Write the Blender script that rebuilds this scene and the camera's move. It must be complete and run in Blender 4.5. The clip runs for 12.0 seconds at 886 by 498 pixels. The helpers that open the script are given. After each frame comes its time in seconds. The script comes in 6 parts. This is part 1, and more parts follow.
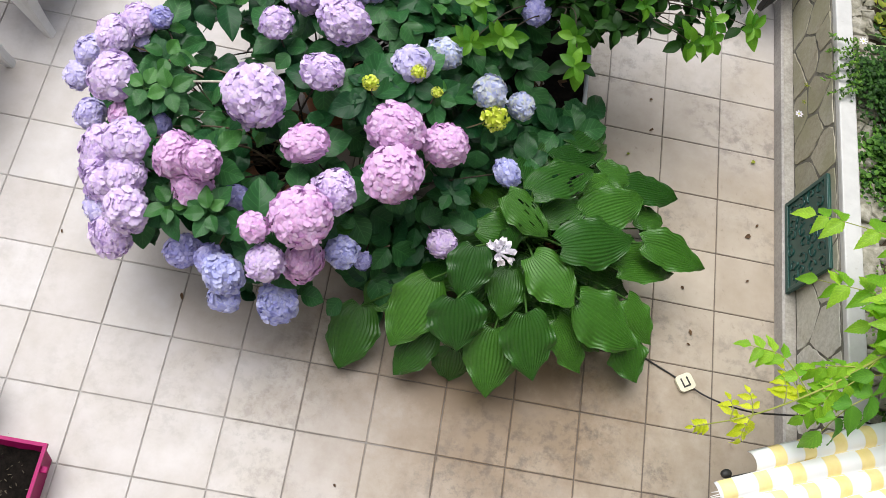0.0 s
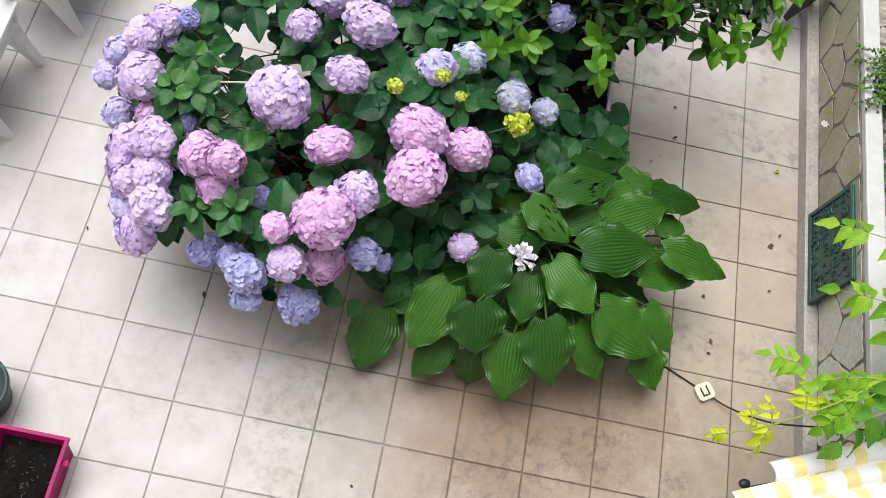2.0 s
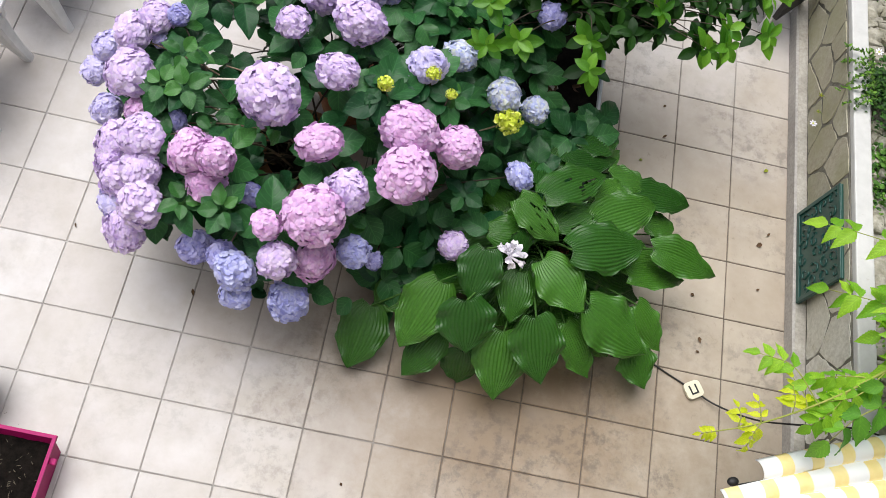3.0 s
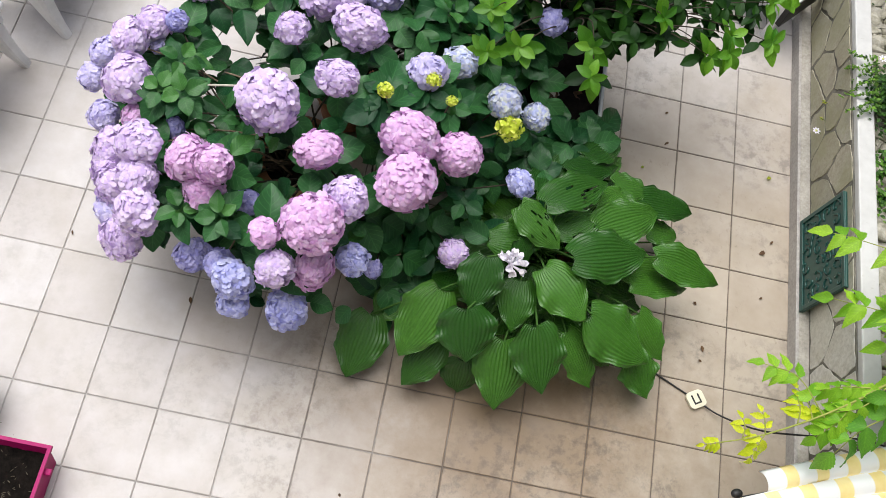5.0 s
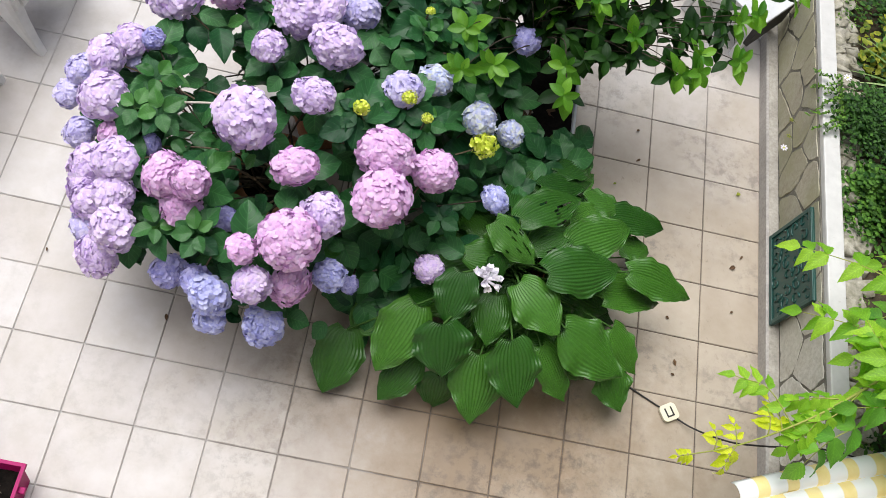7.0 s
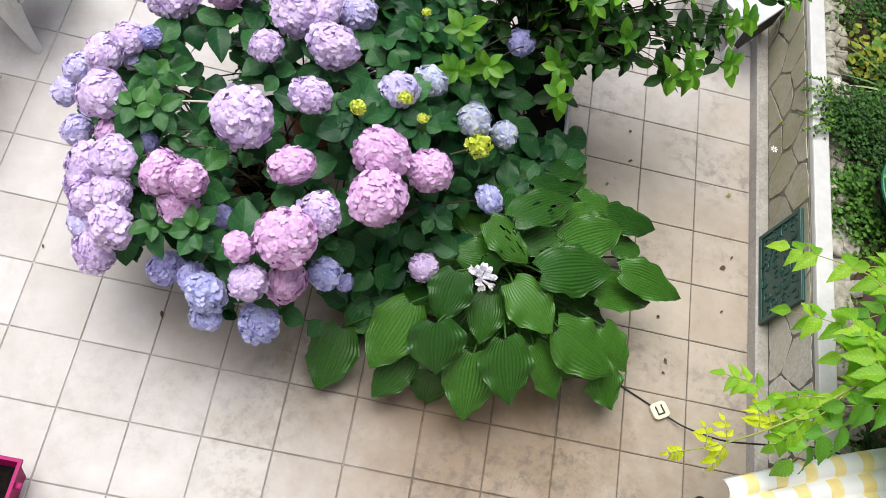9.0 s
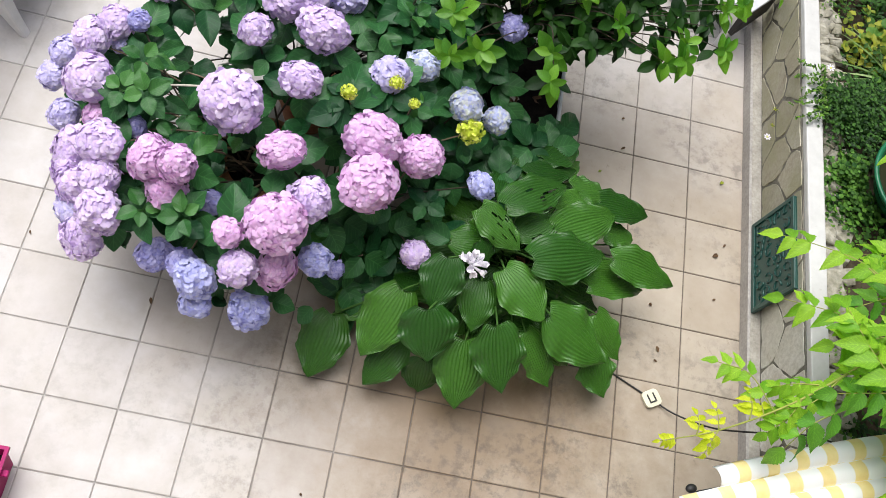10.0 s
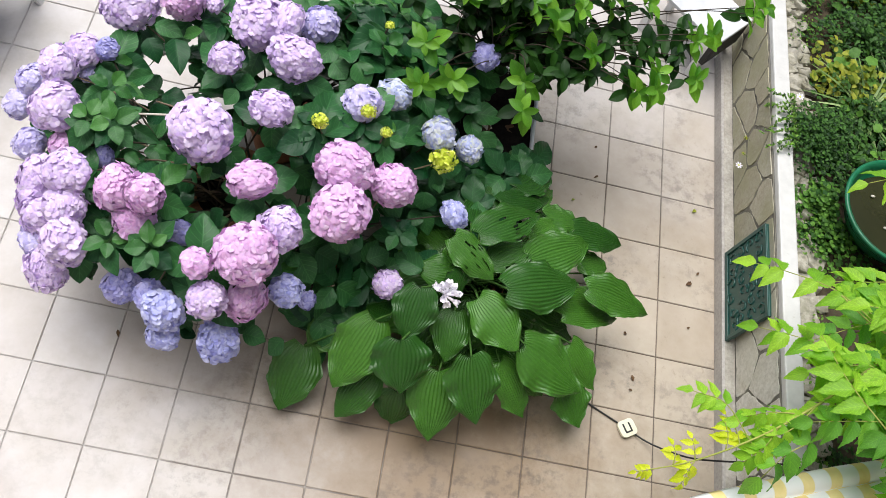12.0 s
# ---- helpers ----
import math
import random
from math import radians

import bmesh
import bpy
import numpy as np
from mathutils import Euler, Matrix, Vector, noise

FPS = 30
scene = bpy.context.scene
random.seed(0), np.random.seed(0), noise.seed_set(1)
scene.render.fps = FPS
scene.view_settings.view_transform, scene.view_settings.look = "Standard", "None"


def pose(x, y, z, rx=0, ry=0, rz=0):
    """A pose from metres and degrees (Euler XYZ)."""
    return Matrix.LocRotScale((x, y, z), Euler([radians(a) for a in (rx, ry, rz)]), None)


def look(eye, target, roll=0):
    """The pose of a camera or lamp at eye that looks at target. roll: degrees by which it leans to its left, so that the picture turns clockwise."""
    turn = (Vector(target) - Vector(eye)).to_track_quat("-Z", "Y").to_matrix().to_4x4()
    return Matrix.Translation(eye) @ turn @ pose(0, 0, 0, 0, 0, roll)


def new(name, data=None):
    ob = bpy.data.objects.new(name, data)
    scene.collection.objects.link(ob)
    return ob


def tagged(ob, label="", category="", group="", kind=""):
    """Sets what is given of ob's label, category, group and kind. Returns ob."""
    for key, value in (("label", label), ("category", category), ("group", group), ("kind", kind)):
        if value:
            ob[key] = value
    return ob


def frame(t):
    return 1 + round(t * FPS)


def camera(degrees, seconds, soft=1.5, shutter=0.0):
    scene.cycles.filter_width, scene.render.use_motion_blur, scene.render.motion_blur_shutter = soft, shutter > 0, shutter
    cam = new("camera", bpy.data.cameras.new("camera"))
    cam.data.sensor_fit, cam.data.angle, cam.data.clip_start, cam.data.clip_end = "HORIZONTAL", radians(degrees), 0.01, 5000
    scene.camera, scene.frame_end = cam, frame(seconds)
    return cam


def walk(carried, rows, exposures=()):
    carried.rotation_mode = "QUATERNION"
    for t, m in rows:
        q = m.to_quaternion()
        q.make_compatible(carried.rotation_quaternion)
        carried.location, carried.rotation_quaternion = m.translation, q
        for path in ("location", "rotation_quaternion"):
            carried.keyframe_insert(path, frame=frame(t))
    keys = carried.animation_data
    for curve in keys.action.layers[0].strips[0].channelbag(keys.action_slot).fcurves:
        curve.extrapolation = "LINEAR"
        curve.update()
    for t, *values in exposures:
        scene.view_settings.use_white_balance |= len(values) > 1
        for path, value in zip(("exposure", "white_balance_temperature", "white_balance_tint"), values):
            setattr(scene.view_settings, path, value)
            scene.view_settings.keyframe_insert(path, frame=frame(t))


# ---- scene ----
cam = camera(51.0, 12.0, soft=0.8)
PATH = [
    (0, (1.116, -1.14, 3.918), (1.242, -0.311, 2.102), 18.8),
    (0.5, (1.114, -1.132, 3.917), (1.237, -0.318, 2.094), 18.3),
    (1, (1.121, -1.144, 3.919), (1.215, -0.306, 2.106), 16.4),
    (1.5, (1.117, -1.14, 3.924), (1.202, -0.312, 2.105), 16.6),
    (2, (1.116, -1.153, 3.925), (1.196, -0.32, 2.108), 17.0),
    (2.5, (1.103, -1.157, 3.925), (1.19, -0.313, 2.114), 17.5),
    (3, (1.11, -1.152, 3.922), (1.215, -0.319, 2.106), 18.7),
    (4.8, (1.105, -1.134, 3.901), (1.208, -0.286, 2.092), 18.7),
    (5, (1.11, -1.128, 3.89), (1.212, -0.284, 2.08), 18.5),
    (5.5, (1.107, -1.142, 3.913), (1.229, -0.258, 2.124), 19.2),
    (6, (1.097, -1.157, 3.939), (1.239, -0.269, 2.153), 20.3),
    (6.5, (1.096, -1.15, 3.932), (1.242, -0.273, 2.14), 20.7),
    (7, (1.102, -1.15, 3.919), (1.251, -0.264, 2.132), 20.7),
    (7.2, (1.108, -1.139, 3.896), (1.257, -0.254, 2.108), 20.6),
    (9, (1.08, -1.17, 3.95), (1.251, -0.283, 2.166), 22.2),
    (9.5, (1.085, -1.167, 3.928), (1.266, -0.286, 2.141), 23.1),
    (10, (1.088, -1.168, 3.92), (1.28, -0.298, 2.13), 23.7),
    (10.5, (1.089, -1.168, 3.915), (1.305, -0.254, 2.149), 24.1),
    (11, (1.084, -1.163, 3.916), (1.317, -0.241, 2.157), 24.9),
    (11.5, (1.078, -1.173, 3.93), (1.314, -0.246, 2.174), 25.0),
    (12, (1.099, -1.149, 3.891), (1.33, -0.216, 2.137), 24.7),
]
walk(cam, [(t, look(eye, target, roll)) for t, eye, target, roll in PATH], [(0, 0.45), (5, 0.45), (9, 0.54), (12, 0.58)])

# ---- light ----
world = bpy.data.worlds.new("sky")
scene.world = world
world.use_nodes = True
wn = world.node_tree
sky = wn.nodes.new("ShaderNodeTexSky")
sky.sky_type, sky.sun_disc = "NISHITA", False
sky.sun_elevation, sky.sun_rotation = radians(71), radians(322)
sky.dust_density, sky.air_density = 4.0, 1.0
wn.nodes["Background"].inputs["Strength"].default_value = 0.075
wn.links.new(sky.outputs[0], wn.nodes["Background"].inputs["Color"])
sun = new("sun", bpy.data.lights.new("sun", "SUN"))
sun.data.energy, sun.data.angle, sun.data.color = 2.85, radians(54), (0.98, 0.99, 1.0)
sun.matrix_world = look((-0.9, 3.2, 8.6), (1.0, 0.8, 0.0))


# ---- materials ----
class Nodes:
    """Short hand for one node material."""

    def __init__(self, name, rough=0.6, spec=0.4):
        self.mat = bpy.data.materials.new(name)
        self.mat.use_nodes = True
        self.t = self.mat.node_tree
        self.bsdf = self.t.nodes["Principled BSDF"]
        self.bsdf.inputs["Roughness"].default_value = rough
        self.bsdf.inputs["Specular IOR Level"].default_value = spec
        self.out = self.t.nodes["Material Output"]

    def node(self, kind):
        return self.t.nodes.new(kind)

    def put(self, a, b):
        self.t.links.new(a, b)

    def coords(self, which="Object"):
        return self.node("ShaderNodeTexCoord").outputs[which]

    def world_place(self):
        return self.node("ShaderNodeNewGeometry").outputs["Position"]

    def noise(self, vec, scale, detail=4, rough=0.6):
        n = self.node("ShaderNodeTexNoise")
        n.inputs["Scale"].default_value, n.inputs["Detail"].default_value = scale, detail
        n.inputs["Roughness"].default_value = rough
        self.put(vec, n.inputs["Vector"])
        return n.outputs["Fac"]

    def ramp(self, fac, stops):
        r = self.node("ShaderNodeValToRGB")
        els = r.color_ramp.elements
        while len(els) < len(stops):
            els.new(0.5)
        for e, (p, c) in zip(els, stops):
            e.position = p
            e.color = (*c, 1) if isinstance(c, tuple) else (c, c, c, 1)
        self.put(fac, r.inputs["Fac"])
        return r.outputs["Color"]

    def mix(self, fac, a, b, blend="MIX"):
        m = self.node("ShaderNodeMix")
        m.data_type, m.blend_type = "RGBA", blend
        ins = [m.inputs[0], m.inputs[6], m.inputs[7]]
        for sock, v in zip(ins, (fac, a, b)):
            if isinstance(v, (int, float)):
                sock.default_value = v if sock is ins[0] else (v, v, v, 1)
            elif isinstance(v, tuple):
                sock.default_value = (*v, 1)
            else:
                self.put(v, sock)
        return m.outputs[2]

    def calc(self, op, a, b=None, c=None):
        m = self.node("ShaderNodeMath")
        m.operation = op
        for sock, v in zip(m.inputs, (a, b, c)):
            if v is None:
                continue
            if isinstance(v, (int, float)):
                sock.default_value = v
            else:
                self.put(v, sock)
        return m.outputs[0]

    def bump(self, height, strength=0.3, distance=0.002):
        b = self.node("ShaderNodeBump")
        b.inputs["Strength"].default_value, b.inputs["Distance"].default_value = strength, distance
        self.put(height, b.inputs["Height"])
        self.put(b.outputs[0], self.bsdf.inputs["Normal"])

    def color(self, c):
        self.put(c, self.bsdf.inputs["Base Color"])

    def rand(self):
        return self.node("ShaderNodeObjectInfo").outputs["Random"]

    def island(self):
        return self.node("ShaderNodeNewGeometry").outputs["Random Per Island"]

    def thin(self, amount, c):
        """Lets some light through a thin leaf or petal."""
        tr = self.node("ShaderNodeBsdfTranslucent")
        if isinstance(c, tuple):
            tr.inputs["Color"].default_value = (*c, 1)
        else:
            self.put(c, tr.inputs["Color"])
        mx = self.node("ShaderNodeMixShader")
        mx.inputs[0].default_value = amount
        self.put(self.bsdf.outputs[0], mx.inputs[1])
        self.put(tr.outputs[0], mx.inputs[2])
        self.put(mx.outputs[0], self.out.inputs["Surface"])


def tile_material():
    m = Nodes("glazed_terrace_tile", 0.42, 0.4)
    p = m.world_place()
    tone = m.ramp(m.rand(), [(0.0, (0.475, 0.44, 0.42)), (0.5, (0.505, 0.475, 0.458)), (1.0, (0.53, 0.505, 0.495))])
    cloud = m.ramp(m.noise(p, 5.0, 5, 0.65), [(0.35, (0.86, 0.84, 0.80)), (0.65, (1.0, 1.0, 1.0))])
    base = m.mix(1.0, tone, cloud, "MULTIPLY")
    patch = m.ramp(m.noise(p, 1.7, 3, 0.5), [(0.46, 0.0), (0.60, 1.0)])
    smear = m.ramp(m.noise(p, 17.0, 6, 0.72), [(0.48, 0.0), (0.62, 1.0)])
    dirt = m.calc("MULTIPLY", patch, smear)
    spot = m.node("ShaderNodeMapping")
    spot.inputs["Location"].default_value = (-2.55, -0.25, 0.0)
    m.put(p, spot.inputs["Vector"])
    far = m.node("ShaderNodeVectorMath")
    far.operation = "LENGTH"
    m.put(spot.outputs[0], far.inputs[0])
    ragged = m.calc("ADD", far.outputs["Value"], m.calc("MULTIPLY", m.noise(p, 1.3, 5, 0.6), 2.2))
    near = m.ramp(m.calc("MULTIPLY", ragged, 0.25), [(0.45, 1.0), (0.95, 0.0)])
    # Brown water stain; the shade under the leaves is painted into it.
    under_plants = m.node("ShaderNodeMapping")
    under_plants.inputs["Location"].default_value = (-1.07, 0.02, 0.0)
    under_plants.inputs["Scale"].default_value = (0.62, 1.0, 1.0)
    m.put(p, under_plants.inputs["Vector"])
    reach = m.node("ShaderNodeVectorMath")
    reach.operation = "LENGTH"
    m.put(under_plants.outputs[0], reach.inputs[0])
    stain_shade = m.calc("ADD", reach.outputs["Value"], m.calc("MULTIPLY", m.calc("SUBTRACT", m.noise(p, 4.5, 6, 0.7), 0.5), 0.9))
    stain_shade = m.ramp(stain_shade, [(0.20, 1.0), (0.70, 0.0)])
    # Warmer, darker tile tone round (2.55, 0.25) with a ragged edge.
    warm_patch = m.ramp(m.calc("MULTIPLY", ragged, 0.25), [(0.50, 1.0), (0.86, 0.0)])
    base = m.mix(warm_patch, base, m.mix(1.0, base, (0.825, 0.75, 0.62), "MULTIPLY"))
    base = m.mix(m.calc("MULTIPLY", dirt, m.calc("ADD", m.calc("MULTIPLY", near, 0.60), 0.14)), base, (0.17, 0.15, 0.13))
    base = m.mix(stain_shade, base, m.mix(1.0, base, (0.52, 0.43, 0.33), "MULTIPLY"))
    streak = m.node("ShaderNodeMapping")
    streak.inputs["Scale"].default_value = (1.0, 0.7, 1.0)
    streak.inputs["Rotation"].default_value = (0.0, 0.0, 0.9)
    m.put(p, streak.inputs["Vector"])
    speck = m.ramp(m.noise(streak.outputs[0], 30.0, 7, 0.75), [(0.56, 0.0), (0.68, 1.0)])
    speck = m.calc("MULTIPLY", speck, m.ramp(m.noise(p, 3.1, 3, 0.5), [(0.45, 0.0), (0.62, 1.0)]))
    base = m.mix(m.calc("MULTIPLY", speck, m.calc("ADD", m.calc("MULTIPLY", near, 0.50), 0.02)), base, (0.15, 0.115, 0.085))
    m.color(base)
    m.bump(m.noise(p, 60.0, 4), 0.12, 0.001)
    m.put(m.ramp(m.noise(p, 9.0, 4), [(0.3, 0.36), (0.7, 0.58)]), m.bsdf.inputs["Roughness"])
    return m.mat


def grout_material():
    m = Nodes("dirty_grout", 0.9, 0.2)
    p = m.world_place()
    c = m.ramp(m.noise(p, 2.5, 5, 0.65), [(0.3, (0.21, 0.195, 0.175)), (0.62, (0.48, 0.46, 0.435))])
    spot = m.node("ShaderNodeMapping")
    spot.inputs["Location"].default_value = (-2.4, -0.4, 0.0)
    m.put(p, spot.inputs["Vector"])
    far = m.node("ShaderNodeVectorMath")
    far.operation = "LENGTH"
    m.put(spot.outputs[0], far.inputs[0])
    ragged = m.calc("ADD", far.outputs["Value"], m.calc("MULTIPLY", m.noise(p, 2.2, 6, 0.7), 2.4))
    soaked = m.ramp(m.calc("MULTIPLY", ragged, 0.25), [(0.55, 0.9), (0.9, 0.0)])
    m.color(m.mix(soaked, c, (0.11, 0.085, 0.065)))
    m.bump(m.noise(p, 90.0, 4), 0.5, 0.002)
    return m.mat


def grainy(name, dark, light, scale, rough=0.85, bump=0.5, fine=60.0, spec=0.25, where="world"):
    """Concrete, soil, plaster, stone: clouds at one scale, grain at another."""
    m = Nodes(name, rough, spec)
    p = m.world_place() if where == "world" else m.coords()
    c = m.ramp(m.noise(p, scale, 5, 0.65), [(0.3, dark), (0.7, light)])
    g = m.ramp(m.noise(p, fine, 4, 0.7), [(0.3, 0.72), (0.7, 1.06)])
    m.color(m.mix(1.0, c, g, "MULTIPLY"))
    m.bump(m.noise(p, fine, 5, 0.7), bump, 0.004)
    return m.mat


def stone_material():
    m = Nodes("cream_wall_stone", 0.75, 0.25)
    p = m.world_place()
    tone = m.ramp(m.rand(), [(0.0, (0.40, 0.385, 0.325)), (0.35, (0.56, 0.53, 0.455)), (0.7, (0.46, 0.425, 0.345)), (1.0, (0.63, 0.61, 0.545))])
    cl = m.ramp(m.noise(p, 9.0, 5, 0.7), [(0.3, (0.72, 0.70, 0.62)), (0.65, (1.0, 1.0, 1.0))])
    moss = m.ramp(m.noise(p, 4.5, 6, 0.7), [(0.37, 0.0), (0.58, 0.75)])
    along = m.node("ShaderNodeSeparateXYZ")
    m.put(p, along.inputs[0])
    moss = m.calc("MULTIPLY", moss, m.ramp(along.outputs[1], [(0.3, 0.15), (1.0, 1.0)]))
    cl = m.mix(1.0, cl, m.ramp(m.noise(p, 55.0, 5, 0.75), [(0.32, (0.74, 0.73, 0.70)), (0.62, (1.06, 1.06, 1.06))]), "MULTIPLY")
    # Towards low y: paler stone, plus the stronger light there painted into its tone.
    tone = m.mix(m.ramp(along.outputs[1], [(0.45, 0.85), (0.95, 0.0)]), tone, (0.76, 0.75, 0.71))
    m.color(m.mix(moss, m.mix(1.0, tone, cl, "MULTIPLY"), (0.30, 0.29, 0.17)))
    m.bump(m.noise(p, 45.0, 5, 0.7), 0.6, 0.004)
    return m.mat


def painted(name, c, rough=0.45, spec=0.45, wear=None, scale=14.0):
    """Paint or moulded plastic with faint grime."""
    m = Nodes(name, rough, spec)
    p = m.world_place()
    shade = m.ramp(m.noise(p, scale, 5, 0.65), [(0.3, tuple(v * 0.86 for v in c)), (0.65, c)])
    if wear:
        w = m.ramp(m.noise(p, 38.0, 5, 0.75), [(0.62, 0.0), (0.7, 1.0)])
        shade = m.mix(m.calc("MULTIPLY", w, 0.6), shade, wear)
    m.color(shade)
    m.bump(m.noise(p, 120.0, 3), 0.08, 0.001)
    return m.mat


def leaf_material(name, dark, light, rough=0.42, spec=0.4, veins=9.0, vein_gain=0.35, glow=0.25, pinnate=True):
    """A leaf: u runs across from -1 to 1, v from stalk to tip."""
    m = Nodes(name, rough, spec)
    uv = m.node("ShaderNodeUVMap").outputs[0]
    sep = m.node("ShaderNodeSeparateXYZ")
    m.put(uv, sep.inputs[0])
    u = m.calc("ABSOLUTE", m.calc("SUBTRACT", m.calc("MULTIPLY", sep.outputs[0], 2.0), 1.0))
    v = sep.outputs[1]
    tone = m.ramp(m.calc("FRACT", m.calc("ADD", m.rand(), m.island())), [(0.0, dark), (1.0, light)])
    p = m.coords()
    blotch = m.ramp(m.noise(p, 22.0, 4, 0.6), [(0.3, (0.78, 0.82, 0.72)), (0.7, (1.1, 1.08, 1.0))])
    tone = m.mix(1.0, tone, blotch, "MULTIPLY")
    if pinnate:
        w = m.calc("FRACT", m.calc("MULTIPLY", m.calc("SUBTRACT", v, m.calc("MULTIPLY", u, 0.32)), veins))
    else:
        w = m.calc("FRACT", m.calc("MULTIPLY", u, veins))
    line = m.ramp(w, [(0.0, 1.0), (0.1, 0.0), (0.9, 0.0), (1.0, 1.0)])
    mid = m.ramp(u, [(0.0, 1.0), (0.06, 0.0)])
    vein = m.calc("MAXIMUM", line, mid)
    lighter = m.mix(1.0, tone, (1.9, 1.7, 1.6), "MULTIPLY")
    tone = m.mix(m.calc("MULTIPLY", vein, vein_gain), tone, lighter)
    m.color(tone)
    m.bump(m.calc("SUBTRACT", m.noise(p, 90.0, 3), m.calc("MULTIPLY", vein, 0.8 if pinnate else 0.15)), 0.35, 0.002)
    m.thin(glow, m.mix(1.0, tone, (1.3, 1.6, 0.6), "MULTIPLY"))
    return m.mat


def petal_material(name, a, b, c):
    m = Nodes(name, 0.6, 0.2)
    isl = m.ramp(m.island(), [(0.0, a), (0.55, b), (1.0, c)])
    p = m.coords()
    drift = m.ramp(m.noise(p, 7.0, 3), [(0.3, (0.86, 0.84, 0.94)), (0.7, (1.06, 1.02, 1.0))])
    tone = m.mix(1.0, isl, drift, "MULTIPLY")
    m.color(tone)
    m.bump(m.noise(p, 160.0, 3), 0.15, 0.001)
    m.thin(0.2, tone)
    return m.mat


def bark_material(name, dark, light):
    m = Nodes(name, 0.8, 0.2)
    p = m.coords()
    m.color(m.ramp(m.noise(p, 35.0, 5, 0.7), [(0.3, dark), (0.7, light)]))
    m.bump(m.noise(p, 90.0, 4), 0.6, 0.003)
    return m.mat


def cloth_material():
    """Woven cloth in white and yellow blocks; u along the cloth in metres, v across it."""
    m = Nodes("yellow_white_cloth", 0.85, 0.15)
    uv = m.node("ShaderNodeUVMap").outputs[0]
    sep = m.node("ShaderNodeSeparateXYZ")
    m.put(uv, sep.inputs[0])
    row = m.calc("FLOOR", m.calc("MULTIPLY", sep.outputs[1], 13.0))
    s = m.calc("FRACT", m.calc("ADD", m.calc("MULTIPLY", sep.outputs[0], 7.4), m.calc("MULTIPLY", row, 0.5)))
    block = m.ramp(s, [(0.57, 0.0), (0.60, 1.0), (0.97, 1.0), (1.0, 0.0)])
    p = m.world_place()
    yellow = m.ramp(m.noise(p, 16.0, 4), [(0.3, (0.84, 0.67, 0.27)), (0.7, (0.90, 0.76, 0.38))])
    m.color(m.mix(block, (0.85, 0.85, 0.84), yellow))
    m.bump(m.noise(p, 260.0, 2), 0.4, 0.002)
    return m.mat


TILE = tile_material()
GROUT = grout_material()
CONCRETE = grainy("pale_concrete", (0.33, 0.305, 0.26), (0.51, 0.48, 0.425), 7.0)
MORTAR = grainy("grey_mortar", (0.20, 0.19, 0.17), (0.36, 0.34, 0.31), 11.0, bump=0.9)
STONE = stone_material()
SKIRTING = grainy("grey_skirting_tile", (0.36, 0.335, 0.31), (0.49, 0.465, 0.43), 6.0, 0.5, 0.2)
WALL_JOINT = grainy("grey_wall_joint", (0.10, 0.095, 0.075), (0.27, 0.255, 0.21), 8.0, bump=0.8)
BED_EDGE = grainy("crumbling_pale_mortar", (0.20, 0.185, 0.14), (0.50, 0.475, 0.41), 14.0, bump=1.0)
RUBBLE = grainy("mossy_rubble", (0.17, 0.16, 0.10), (0.52, 0.49, 0.41), 16.0, bump=0.9, fine=40.0)
SOIL = grainy("dark_soil", (0.004, 0.0035, 0.003), (0.015, 0.012, 0.010), 30.0, 0.95, 1.0, 110.0, 0.05)
BED_SOIL = grainy("brown_bed_soil", (0.018, 0.014, 0.009), (0.11, 0.088, 0.058), 9.0, 0.95, 1.0, 80.0, 0.05)
STRAW = grainy("dull_straw", (0.07, 0.06, 0.045), (0.20, 0.17, 0.12), 40.0)
PLASTER = grainy("cream_plaster", (0.58, 0.54, 0.47), (0.68, 0.64, 0.57), 3.0)
WHITE_PAINT = painted("white_coping_paint", (0.56, 0.555, 0.53), 0.5, 0.4, (0.42, 0.40, 0.36))
WHITE_PLASTIC = painted("white_plastic", (0.74, 0.74, 0.735), 0.38, 0.45)
BENCH_WHITE = painted("greyed_white_paint", (0.58, 0.59, 0.60), 0.5, 0.3)
MAGENTA = painted("magenta_plastic", (0.36, 0.006, 0.115), 0.5, 0.22)
GREEN_PLASTIC = painted("green_plastic", (0.008, 0.135, 0.058), 0.28, 0.5)
DARK_PLASTIC = painted("dark_grey_green_plastic", (0.05, 0.075, 0.07), 0.5, 0.4)
GREEN_METAL = painted("dark_green_enamel", (0.010, 0.060, 0.048), 0.3, 0.5, (0.03, 0.03, 0.025))
TERRACOTTA = grainy("terracotta", (0.32, 0.14, 0.075), (0.48, 0.25, 0.15), 9.0, 0.85, 0.3)
CREAM_PLASTIC = painted("cream_plastic", (0.70, 0.66, 0.50), 0.4, 0.45)
MURKY_WATER = painted("murky_water", (0.024, 0.026, 0.008), 0.16, 0.5)
BLACK_RUBBER = painted("black_rubber", (0.016, 0.015, 0.014), 0.5, 0.4)
HYDRANGEA_LEAF = leaf_material("hydrangea_leaf", (0.006, 0.046, 0.016), (0.036, 0.130, 0.040), 0.38, 0.24, 6.0, 0.8, 0.05)
YOUNG_LEAF = leaf_material("young_hydrangea_leaf", (0.026, 0.115, 0.028), (0.070, 0.215, 0.046), 0.34, 0.42, 7.0, 0.55, 0.2)
# The hosta's vein_gain paints the highlights on its ribs as paler lines.
HOSTA_LEAF = leaf_material("hosta_leaf", (0.015, 0.072, 0.008), (0.055, 0.166, 0.019), 0.34, 0.42, 7.0, 0.14, 0.10, False)
